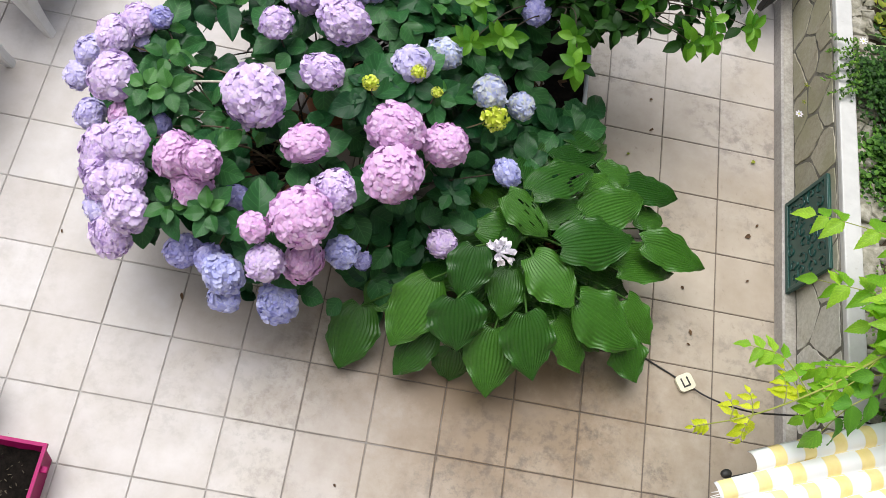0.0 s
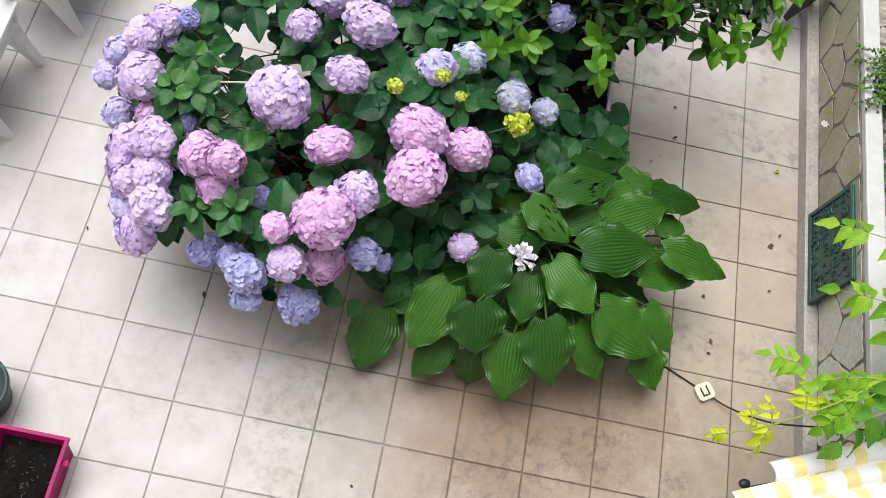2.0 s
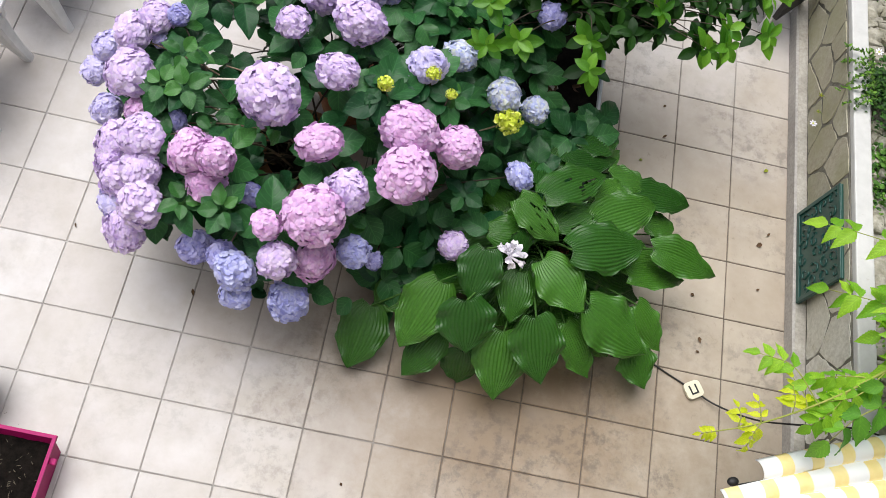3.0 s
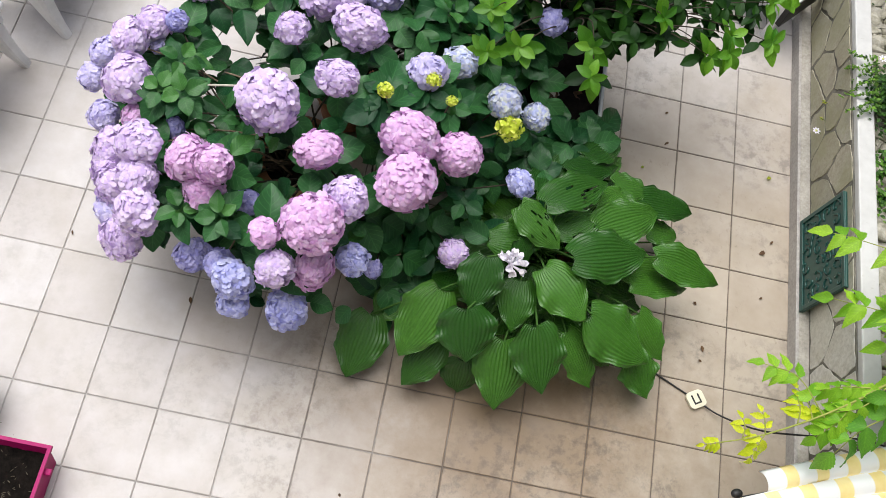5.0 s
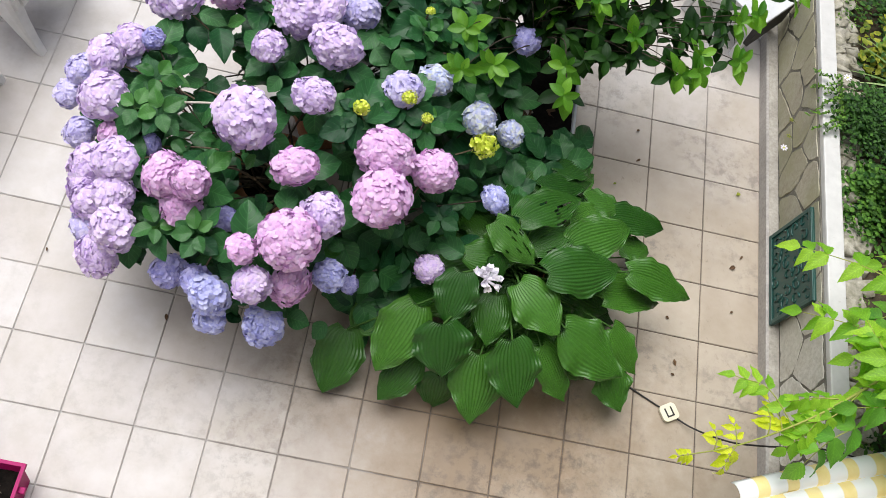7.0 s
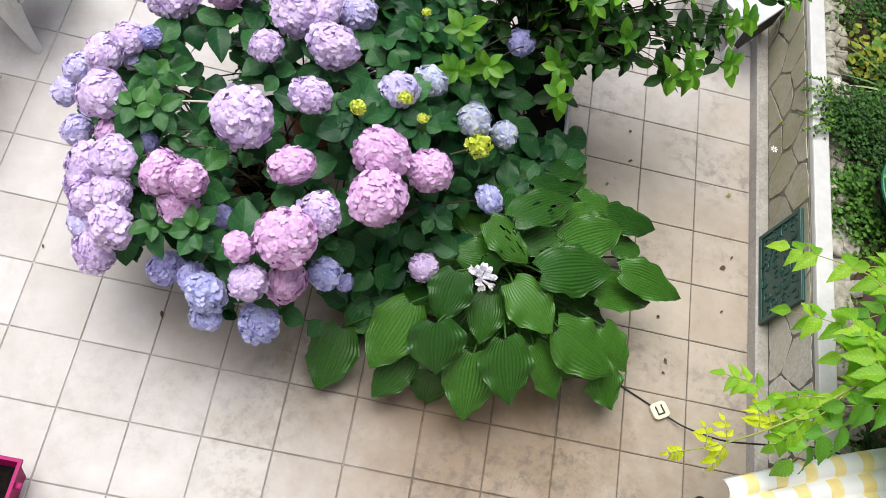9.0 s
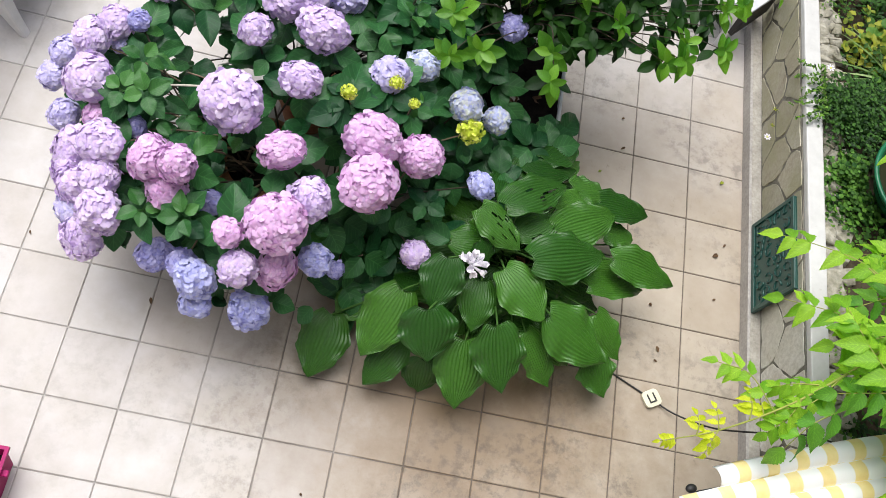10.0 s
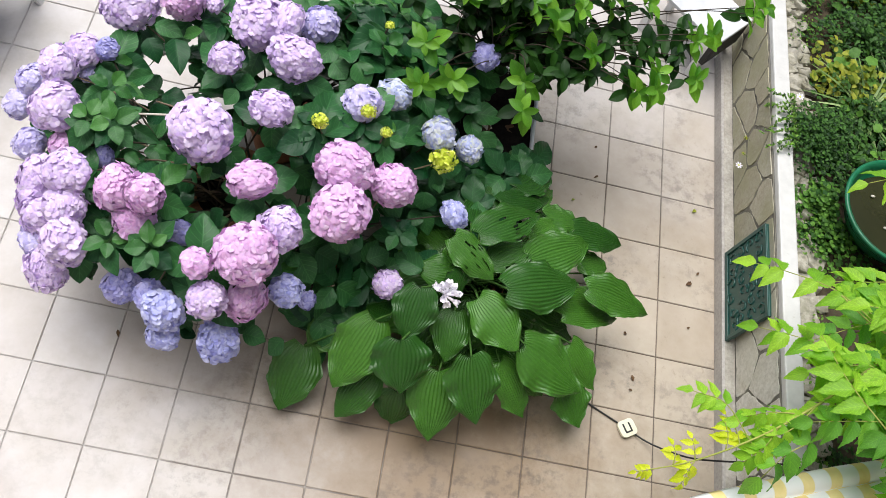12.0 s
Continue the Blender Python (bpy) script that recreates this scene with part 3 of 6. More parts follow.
DARK_LEAVES = [
    (0.205, 1.257, 0.74, 0.322, 1.22, 0.756, 0.078), (0.183, 1.211, 0.693, 0.245, 1.134, 0.68, 0.092), (0.311, 1.164, 0.791, 0.371, 1.028, 0.807, 0.099),
    (0.138, 1.26, 0.654, 0.103, 1.189, 0.609, 0.056), (0.09, 0.972, 0.723, -0.016, 1.005, 0.669, 0.064), (0.069, 0.902, 0.734, 0.159, 0.958, 0.713, 0.072),
    (0.268, 1.004, 0.752, 0.146, 0.976, 0.688, 0.069), (0.176, 0.79, 0.774, 0.116, 0.747, 0.734, 0.047), (0.193, 0.826, 0.753, 0.213, 0.718, 0.759, 0.08),
    (0.386, 0.816, 0.822, 0.285, 0.779, 0.758, 0.077), (0.068, 0.725, 0.731, 0.092, 0.607, 0.714, 0.094), (0.176, 0.729, 0.762, 0.29, 0.693, 0.778, 0.081),
    (0.265, 0.742, 0.756, 0.36, 0.697, 0.769, 0.065), (0.451, 0.506, 0.84, 0.324, 0.567, 0.796, 0.074), (0.44, 0.51, 0.81, 0.513, 0.503, 0.746, 0.05),
    (0.188, 0.54, 0.733, 0.13, 0.513, 0.669, 0.046), (0.211, 0.463, 0.722, 0.153, 0.45, 0.658, 0.05), (0.182, 0.373, 0.64, 0.29, 0.339, 0.656, 0.071),
    (0.325, 0.315, 0.605, 0.43, 0.299, 0.541, 0.093), (0.485, 0.307, 0.699, 0.598, 0.256, 0.715, 0.083), (0.467, 0.281, 0.752, 0.507, 0.349, 0.702, 0.053),
    (0.114, 0.334, 0.542, 0.213, 0.383, 0.544, 0.064), (0.2, 0.263, 0.481, 0.246, 0.255, 0.417, 0.065), (0.371, 0.314, 0.461, 0.486, 0.263, 0.469, 0.11),
    (0.629, 0.701, 0.829, 0.719, 0.65, 0.794, 0.085), (0.759, 0.41, 0.798, 0.742, 0.518, 0.814, 0.091), (0.665, 0.503, 0.709, 0.616, 0.456, 0.645, 0.073),
    (0.741, 0.695, 0.863, 0.828, 0.676, 0.824, 0.076), (0.746, 0.641, 0.82, 0.826, 0.782, 0.836, 0.085), (0.937, 0.761, 0.932, 0.813, 0.701, 0.908, 0.105),
    (0.889, 0.713, 0.766, 0.986, 0.697, 0.704, 0.109), (0.951, 0.84, 0.981, 0.864, 0.874, 0.949, 0.076), (0.979, 0.779, 0.945, 1.102, 0.945, 0.893, 0.089),
    (1.029, 0.818, 0.923, 0.954, 0.769, 0.911, 0.064), (1.209, 0.893, 0.87, 1.104, 0.896, 0.878, 0.079), (1.223, 0.93, 0.796, 1.412, 1.053, 0.732, 0.103),
    (1.29, 1.04, 0.76, 1.421, 1.109, 0.696, 0.092), (0.868, 1.011, 0.92, 0.981, 1.024, 0.879, 0.092), (0.855, 1.043, 0.887, 0.775, 0.986, 0.872, 0.088),
    (0.772, 1.019, 0.87, 0.659, 0.954, 0.839, 0.079), (0.609, 0.964, 0.835, 0.57, 0.906, 0.808, 0.07), (0.672, 0.992, 0.859, 0.578, 1.017, 0.811, 0.075),
    (1.12, 1.381, 0.879, 0.975, 1.346, 0.837, 0.102), (1.131, 1.373, 0.878, 1.166, 1.311, 0.841, 0.093), (1.138, 1.395, 0.869, 1.22, 1.397, 0.838, 0.079),
    (1.147, 1.5, 0.851, 1.222, 1.476, 0.811, 0.086), (1.119, 1.514, 0.86, 1.035, 1.465, 0.828, 0.095), (1.014, 1.176, 0.894, 0.971, 1.329, 0.856, 0.09),
    (1.091, 1.271, 0.848, 1.143, 1.217, 0.816, 0.079), (0.927, 1.309, 0.813, 0.874, 1.198, 0.819, 0.102), (0.94, 1.22, 0.816, 1.004, 1.159, 0.807, 0.101),
    (1.444, 0.935, 0.61, 1.479, 0.881, 0.546, 0.071), (1.523, 1.028, 0.549, 1.603, 1.024, 0.485, 0.097), (1.425, 0.871, 0.557, 1.434, 0.807, 0.506, 0.104),
    (1.356, 0.635, 0.557, 1.423, 0.715, 0.539, 0.083), (1.347, 0.61, 0.612, 1.299, 0.658, 0.628, 0.073), (1.34, 0.595, 0.608, 1.327, 0.566, 0.544, 0.077),
    (1.37, 0.626, 0.541, 1.436, 0.618, 0.494, 0.079), (1.476, 0.541, 0.498, 1.349, 0.576, 0.514, 0.102), (1.53, 0.597, 0.45, 1.449, 0.663, 0.441, 0.104),
    (0.99, 0.384, 0.625, 0.918, 0.408, 0.641, 0.056), (1.212, 0.538, 0.574, 1.136, 0.563, 0.59, 0.09), (1.249, 0.568, 0.425, 1.335, 0.625, 0.43, 0.094),
    (1.04, 0.498, 0.54, 1.139, 0.491, 0.476, 0.135), (1.267, 0.41, 0.318, 1.179, 0.495, 0.318, 0.142), (0.83, 0.152, 0.399, 0.92, 0.146, 0.406, 0.089),
    (0.615, 0.092, 0.37, 0.628, 0.154, 0.343, 0.066), (0.792, 0.219, 0.394, 0.861, 0.176, 0.357, 0.098), (0.983, 0.173, 0.37, 0.94, 0.115, 0.306, 0.076),
    (1.633, 1.301, 0.455, 1.723, 1.24, 0.423, 0.103), (1.613, 1.061, 0.467, 1.687, 0.997, 0.407, 0.115), (1.206, 1.192, 0.804, 1.259, 1.292, 0.764, 0.07),
    (1.061, 1.215, 0.794, 0.987, 1.107, 0.793, 0.093),
]
YOUNG_LEAVES = [
    (0.407, 1.216, 0.814, 0.312, 1.222, 0.75, 0.059), (0.094, 1.054, 0.708, 0.161, 1.106, 0.675, 0.05), (0.147, 0.93, 0.734, 0.256, 0.906, 0.75, 0.055),
    (0.225, 0.826, 0.772, 0.093, 0.832, 0.719, 0.054), (0.098, 0.797, 0.739, 0.022, 0.83, 0.699, 0.052), (0.13, 0.775, 0.738, 0.03, 0.759, 0.688, 0.045),
    (0.384, 0.617, 0.855, 0.451, 0.626, 0.846, 0.041), (0.28, 0.614, 0.783, 0.335, 0.569, 0.79, 0.05), (0.453, 0.486, 0.841, 0.514, 0.595, 0.842, 0.078),
    (0.308, 0.324, 0.664, 0.213, 0.31, 0.6, 0.058), (0.317, 0.317, 0.617, 0.232, 0.27, 0.553, 0.072), (0.442, 0.314, 0.645, 0.472, 0.266, 0.581, 0.05),
    (0.44, 0.305, 0.7, 0.39, 0.313, 0.716, 0.05), (0.603, 0.603, 0.821, 0.554, 0.573, 0.757, 0.055), (1.212, 0.888, 0.879, 1.203, 0.851, 0.833, 0.044),
    (1.24, 0.927, 0.864, 1.161, 0.961, 0.87, 0.053), (1.031, 1.182, 0.893, 1.103, 1.106, 0.871, 0.108), (0.908, 0.338, 0.619, 0.991, 0.414, 0.583, 0.056),
]

HEART = Vector((0.70, 0.85, 0.28))
hydrangea = thing("hydrangea", "large hydrangea bush with pink, lilac and blue mophead blooms", "hydrangea", (0.70, 0.85, 0.0))
SHIFT = Matrix.Translation((-0.70, -0.85, 0.0))
rng = random.Random(5)
far_leaves, near_leaves = [], []


def add_leaf(me, m, near):
    (near_leaves if near else far_leaves).append((me, m))


def whorl(p, d, count, size, near, young=False, tilt=0.15):
    """Leaves that stand out all round the shoot p, which points along d."""
    side = d.orthogonal().normalized()
    start = rng.uniform(0, 6.3)
    for k in range(count):
        ang = start + k * 2 * math.pi / count + rng.uniform(-0.3, 0.3)
        out = (Matrix.Rotation(ang, 3, d) @ side + d * rng.uniform(tilt - 0.25, tilt + 0.2)).normalized()
        s = size * rng.uniform(0.75, 1.15)
        base = p + out * 0.015
        add_leaf(rng.choice(HYD_YOUNG if young else HYD_LEAVES), leaf_pose(base, base + out * s, d, rng.uniform(-0.35, 0.35)), near)


def shoot_stem(p, r=0.0034):
    root = min((Vector(c) for c in ((0.62, 0.80, 0.30), (1.00, 0.66, 0.24), (0.74, 1.30, 0.24))), key=lambda c: (c - p).xy.length)
    root = root + Vector((rng.uniform(-0.10, 0.10), rng.uniform(-0.10, 0.10), 0))
    pts = curve_points(root, p, 0.10 * (p - root).length, 7, 0.06, rng)
    part("stem", tube(bmesh.new(), pts, r * 1.5, r, 6), STEM_DARK if rng.random() < 0.7 else STEM_WOOD, hydrangea, smooth=True, m=SHIFT)


def head(x, y, z, a, b, material, meshes):
    """A bloom a wide and b high, its crown turned up and outwards."""
    p = Vector((x, y, z))
    d = (0.35 * (p - HEART).normalized() + Vector((0, -0.35, 1))).normalized()
    wide = (Vector((0.98, 0.14, 0.15)) - d * d.dot(Vector((0.98, 0.14, 0.15)))).normalized()
    turn = Matrix((wide, d.cross(wide), d)).transposed().to_4x4()
    r, grow = (a + b) / 2, 1.13 if x < 0.25 else 1.0
    ob = part("flower_head", rng.choice(meshes), None, hydrangea, m=SHIFT @ Matrix.Translation(p) @ turn @ Matrix.Diagonal((a * grow, b * grow, min(a, b) * 0.97, 1)) @ Matrix.Rotation(rng.uniform(0, 6.3), 4, "Z"))
    ob.material_slots[0].link = "OBJECT"
    ob.material_slots[0].material = material
    shoot_stem(p - d * r * 0.8)
    low = z < 0.62
    back = p - d * (r + 0.05)
    whorl(back + Vector((0.70 - back.x, 0.95 - back.y, 0)).normalized() * (0.10 if low else 0.0), d, 4, 0.11 if low else 0.14, False)
    return ob


for rows, material, label in (
    (PINK, PETAL_PINK, "pink mophead bloom"),
    (LILAC, PETAL_LILAC, "pale lilac mophead bloom"),
    (LAVENDER, PETAL_LAVENDER, "lavender mophead bloom"),
    (BLUE, PETAL_BLUE, "blue-lavender mophead bloom"),
    (VIOLET, PETAL_VIOLET, "violet-blue mophead bloom"),
    (PALE, PETAL_PALE, "half-open whitish mophead bloom"),
    (OPEN_RIM, PETAL_LILAC, "opening lilac bloom with a whitish centre"),
    (GREEN, PETAL_GREEN, "yellow-green unopened bloom"),
):
    for row in rows:
        size = (row[3] + row[4]) / 2
        meshes = OPENING if rows is GREEN else LARGE_BLOOMS if size > 0.092 else BLOOMS if size > 0.058 else SMALL_BLOOMS
        head(*row, material, meshes)["label"] = label
for rows, meshes in ((DARK_LEAVES, HYD_LEAVES), (YOUNG_LEAVES, HYD_YOUNG)):
    for row in rows:
        base, tip = Vector(row[:3]), Vector(row[3:6])
        m = leaf_pose(base, tip, (0.0, -0.25, 1.0), rng.uniform(-0.3, 0.3))
        add_leaf(rng.choice(meshes), m @ Matrix.Diagonal((row[6] / (tip - base).length / 0.8, 1, 1, 1)), True)
for n, row in enumerate(SHOOTS):
    p = Vector(row)
    d = ((p - HEART).normalized() + Vector((0, 0, 0.9))).normalized()
    shoot_stem(p)
    whorl(p, d, 5, 0.10, True)
    whorl(p + d * 0.02, d, 3, 0.07, True, True, 0.5)
    whorl(p - d * 0.06, d, 4, 0.13, True)
for x, y, z in ((0.16, 0.84, 0.84), (0.22, 0.68, 0.86), (0.12, 0.70, 0.82), (0.47, 0.25, 0.80), (0.31, 0.27, 0.74)):
    p = Vector((x, y, z))
    whorl(p, Vector((rng.uniform(-0.4, 0.4), rng.uniform(-0.5, 0.2), 1)).normalized(), 4, 0.075, True, True, 0.25)
    whorl(p - Vector((0, 0, 0.03)), Vector((rng.uniform(-0.3, 0.3), -0.2, 1)).normalized(), 4, 0.105, True)
for x, y, z in ((1.34, 0.62, 0.62), (1.21, 0.90, 0.84), (0.94, 0.82, 0.94)):
    whorl(Vector((x, y, z)), Vector((0, -0.2, 1)).normalized(), 4, 0.075, True)
for n in range(62):
    ang, rr = rng.uniform(0, 6.283), math.sqrt(rng.uniform(0.02, 1.0))
    x, y = 0.72 + 0.76 * rr * math.cos(ang), 0.98 + 0.80 * rr * math.sin(ang)
    z = 0.72 - 0.34 * rr * rr - rng.uniform(0.0, 0.30)
    if abs(x - 0.41) < 0.09 and abs(y - 1.06) < 0.10:
        continue
    p = Vector((x, y, z))
    d = ((p - HEART).normalized() + Vector((0, 0, 0.9))).normalized()
    if n % 3 == 0:
        shoot_stem(p)
    whorl(p, d, 4, 0.14, False)
for n in range(24):
    p = Vector((rng.uniform(0.95, 1.42), rng.uniform(1.15, 1.80), rng.uniform(0.50, 0.78)))
    whorl(p, Vector((0.1, 0.1, 1)).normalized(), 4, 0.14, False)
for n in range(26):
    p = Vector((rng.uniform(1.22, 1.72), rng.uniform(0.90, 1.42), rng.uniform(0.14, 0.28)))
    if p.x > 1.60 and p.y > 1.30 or p.x > 1.55 and p.y < 1.05:
        continue
    whorl(p, Vector((0.1, -0.1, 1)).normalized(), 4, 0.13, False)
for x, y, z in ((0.91, 1.42, 0.74), (0.47, 1.33, 0.76), (0.56, 1.16, 0.70), (1.00, 1.53, 0.76), (0.80, 1.52, 0.72), (0.62, 1.42, 0.74)):
    shoot_stem(Vector((x, y, z)))
    whorl(Vector((x, y, z)), Vector((0.05, 0.1, 1)).normalized(), 5, 0.15, False)
for x, y, z in ((0.26, 1.08, 0.52), (0.40, 1.10, 0.56), (0.35, 0.97, 0.50), (0.33, 1.24, 0.55)):
    whorl(Vector((x, y, z)), Vector((0.05, 0.1, 1)).normalized(), 4, 0.13, False)
for n in range(15):
    p = Vector((rng.uniform(1.00, 1.32), rng.uniform(0.30, 0.66), rng.uniform(0.10, 0.24)))
    whorl(p, Vector((0.1, -0.4, 1)).normalized(), 4, 0.14, False)
for n in range(12):
    p = Vector((rng.uniform(1.30, 1.60), rng.uniform(1.22, 1.62), rng.uniform(0.42, 0.62)))
    whorl(p, Vector((0.1, -0.2, 1)).normalized(), 4, 0.13, False)
for x, y, z in ((1.72, 1.22, 0.38), (1.84, 1.24, 0.37), (1.66, 1.14, 0.40), (1.92, 1.28, 0.34), (1.78, 1.14, 0.40), (1.88, 1.18, 0.36)):
    whorl(Vector((x, y, z)), Vector((0.2, -0.3, 1)).normalized(), 4, 0.13, False)
for x, y, z in ((1.61, 1.04, 0.40), (1.65, 0.93, 0.42), (1.69, 0.83, 0.44)):
    whorl(Vector((x, y, z)), Vector((-0.1, -0.2, 1)).normalized(), 5, 0.12, False)
# gaps in the foliage through which the floor and a pot show
GAPS = [((0.147, 1.567, 0.0), (0.343, 1.009, 0.8), 0.074), ((0.237, 1.489, 0.0), (0.414, 0.946, 0.8), 0.055), ((0.019, 1.582, 0.0), (0.241, 1.02, 0.8), 0.047),
    ((0.516, 0.879, 0.0), (0.636, 0.462, 0.8), 0.066), ((0.852, 0.34, 0.0), (0.903, 0.034, 0.8), 0.078), ((1.013, 0.349, 0.0), (1.031, 0.041, 0.8), 0.070)]


def in_gap(m):
    p = m @ Vector((0, 0.5, 0))
    for a, b, r in GAPS:
        a, b = Vector(a), Vector(b)
        f = min(1.0, max(0.0, (p - a).dot(b - a) / (b - a).length_squared))
        if (p - a.lerp(b, f)).length < r:
            return True
    return False


far_leaves = [e for e in far_leaves if not in_gap(e[1])]
near_leaves.sort(key=lambda e: -e[1].translation.z)
for me, m in near_leaves[:290]:
    part("leaf", me, None, hydrangea, m=SHIFT @ m)
rest = part("leaves", joined(far_leaves + near_leaves[290:]), None, hydrangea, m=SHIFT)
rest["kind"] = "stuff"
part("dead_stem", tube(bmesh.new(), curve_points((0.30, 0.73, 0.88), (0.62, 0.80, 0.86), 0.01, 6), 0.004, 0.006), STEM_PALE, hydrangea, "bleached bare stem", True, SHIFT)
part("dead_stem", tube(bmesh.new(), curve_points((0.33, 0.84, 0.82), (0.60, 0.80, 0.78), 0.02, 6), 0.003, 0.005), STEM_WOOD, hydrangea, "bare woody stem", True, SHIFT)


def flower_pot(x, y, r, h, name="flower_pot", label="round terracotta flower pot under the hydrangea"):
    pot = thing(name, label, "flower pot", (x, y, 0))
    part("pot_body", lathe(bmesh.new(), [(r * 0.68, 0), (r * 0.72, 0.004), (r * 0.92, h - 0.05), (r, h - 0.048), (r, h), (r * 0.9, h), (r * 0.88, h - 0.03)]), TERRACOTTA, pot, smooth=False)
    part("soil", lathe(bmesh.new(), [(r * 0.5, h - 0.06), (r * 0.875, h - 0.035), (r * 0.4, h - 0.025)], 24), SOIL, pot, "dark potting soil")
    return pot


flower_pot(0.62, 0.80, 0.22, 0.34)
flower_pot(1.00, 0.66, 0.15, 0.28)
flower_pot(0.74, 1.30, 0.17, 0.28)
flower_pot(1.72, 0.66, 0.17, 0.22, label="round terracotta flower pot under the hosta")

# ---- things: hosta ----
HOSTA_ROWS = [
    (1.332, 0.318, 0.45, 1.226, 0.041, 0.28, 0.204, 0), (1.44, 0.234, 0.5, 1.484, 0.056, 0.34, 0.223, 0), (1.478, 0.441, 0.57, 1.456, 0.242, 0.45, 0.171, 0),
    (1.641, 0.426, 0.452, 1.637, 0.218, 0.355, 0.153, 0), (1.709, 0.477, 0.502, 1.93, 0.296, 0.432, 0.204, 0), (1.809, 0.513, 0.542, 2.166, 0.666, 0.424, 0.209, 0),
    (2.192, 0.674, 0.413, 2.535, 0.677, 0.288, 0.165, 0), (1.933, 0.347, 0.438, 2.25, 0.235, 0.285, 0.231, 0), (1.729, 0.244, 0.46, 1.811, 0.009, 0.28, 0.209, 0),
    (1.86, 0.272, 0.38, 2.036, 0.107, 0.199, 0.142, 0), (1.627, 0.198, 0.349, 1.652, -0.063, 0.163, 0.209, 0), (1.386, 0.167, 0.254, 1.254, -0.025, 0.126, 0.15, 0),
    (1.072, 0.24, 0.206, 1.038, -0.03, 0.078, 0.198, 0), (2.189, 0.307, 0.247, 2.31, 0.137, 0.125, 0.176, 0), (2.174, 0.444, 0.322, 2.353, 0.312, 0.16, 0.153, 0),
    (2.105, 0.538, 0.369, 2.413, 0.654, 0.217, 0.125, 0), (1.66, 0.699, 0.589, 1.942, 0.937, 0.491, 0.172, 1), (1.558, 0.674, 0.611, 1.771, 0.549, 0.524, 0.143, 1),
    (1.753, 0.636, 0.481, 1.948, 0.8, 0.456, 0.14, 1), (1.587, 0.545, 0.556, 1.662, 0.481, 0.45, 0.115, 0), (1.465, 0.537, 0.512, 1.712, 0.588, 0.473, 0.14, 0),
    (1.911, 0.699, 0.475, 2.204, 0.901, 0.394, 0.187, 0), (2.094, 0.954, 0.362, 2.41, 1.023, 0.247, 0.146, 0), (1.99, 0.98, 0.398, 2.165, 1.036, 0.341, 0.153, 0),
    (1.907, 0.829, 0.447, 2.05, 0.977, 0.377, 0.12, 0), (1.765, 0.977, 0.437, 2.022, 1.134, 0.321, 0.133, 0), (1.687, 0.939, 0.395, 1.768, 1.114, 0.388, 0.137, 0),
    (1.842, 1.083, 0.401, 2.028, 1.269, 0.316, 0.146, 0), (1.812, 1.199, 0.347, 1.944, 1.37, 0.325, 0.148, 0), (2.195, 0.864, 0.275, 2.356, 0.896, 0.216, 0.12, 0),
    (1.647, 0.808, 0.482, 1.689, 1.028, 0.385, 0.124, 0), (1.202, 0.39, 0.204, 1.089, 0.22, 0.159, 0.153, 0), (1.489, 0.105, 0.245, 1.494, 0.012, 0.06, 0.165, 0),
    (1.262, 0.502, 0.227, 1.191, 0.443, 0.068, 0.146, 0), (1.992, 0.315, 0.311, 2.118, 0.234, 0.17, 0.145, 0), (1.821, 0.274, 0.322, 1.997, 0.294, 0.3, 0.142, 0),
    (1.409, 0.36, 0.392, 1.293, 0.432, 0.28, 0.141, 0), (2.099, 0.637, 0.362, 2.313, 0.703, 0.261, 0.15, 0), (1.626, 0.665, 0.524, 1.566, 0.649, 0.36, 0.14, 0),
    (1.588, 0.23, 0.304, 1.586, 0.17, 0.105, 0.164, 0), (1.811, 1.043, 0.371, 1.962, 1.333, 0.269, 0.145, 0), (1.881, 1.03, 0.358, 2.052, 1.237, 0.238, 0.131, 0),
    (1.753, 1.147, 0.317, 1.892, 1.358, 0.272, 0.143, 0), (1.703, 1.015, 0.37, 1.801, 1.247, 0.286, 0.139, 0), (1.656, 0.969, 0.353, 1.703, 1.162, 0.29, 0.134, 0),
    (1.973, 1.003, 0.322, 2.105, 1.171, 0.193, 0.116, 0), (1.851, 1.195, 0.312, 1.989, 1.291, 0.247, 0.129, 0), (2.243, 0.85, 0.191, 2.354, 0.923, 0.134, 0.103, 0),
    (2.198, 0.908, 0.229, 2.375, 0.995, 0.096, 0.118, 0),
]
CROWN = Vector((1.72, 0.66, 0.19))
hosta = thing("hosta", "broad-leaved green hosta with deeply ribbed leaves, some eaten by slugs", "hosta", (1.72, 0.66, 0.0))
HOSTA_SHIFT = Matrix.Translation((-1.72, -0.66, 0.0))


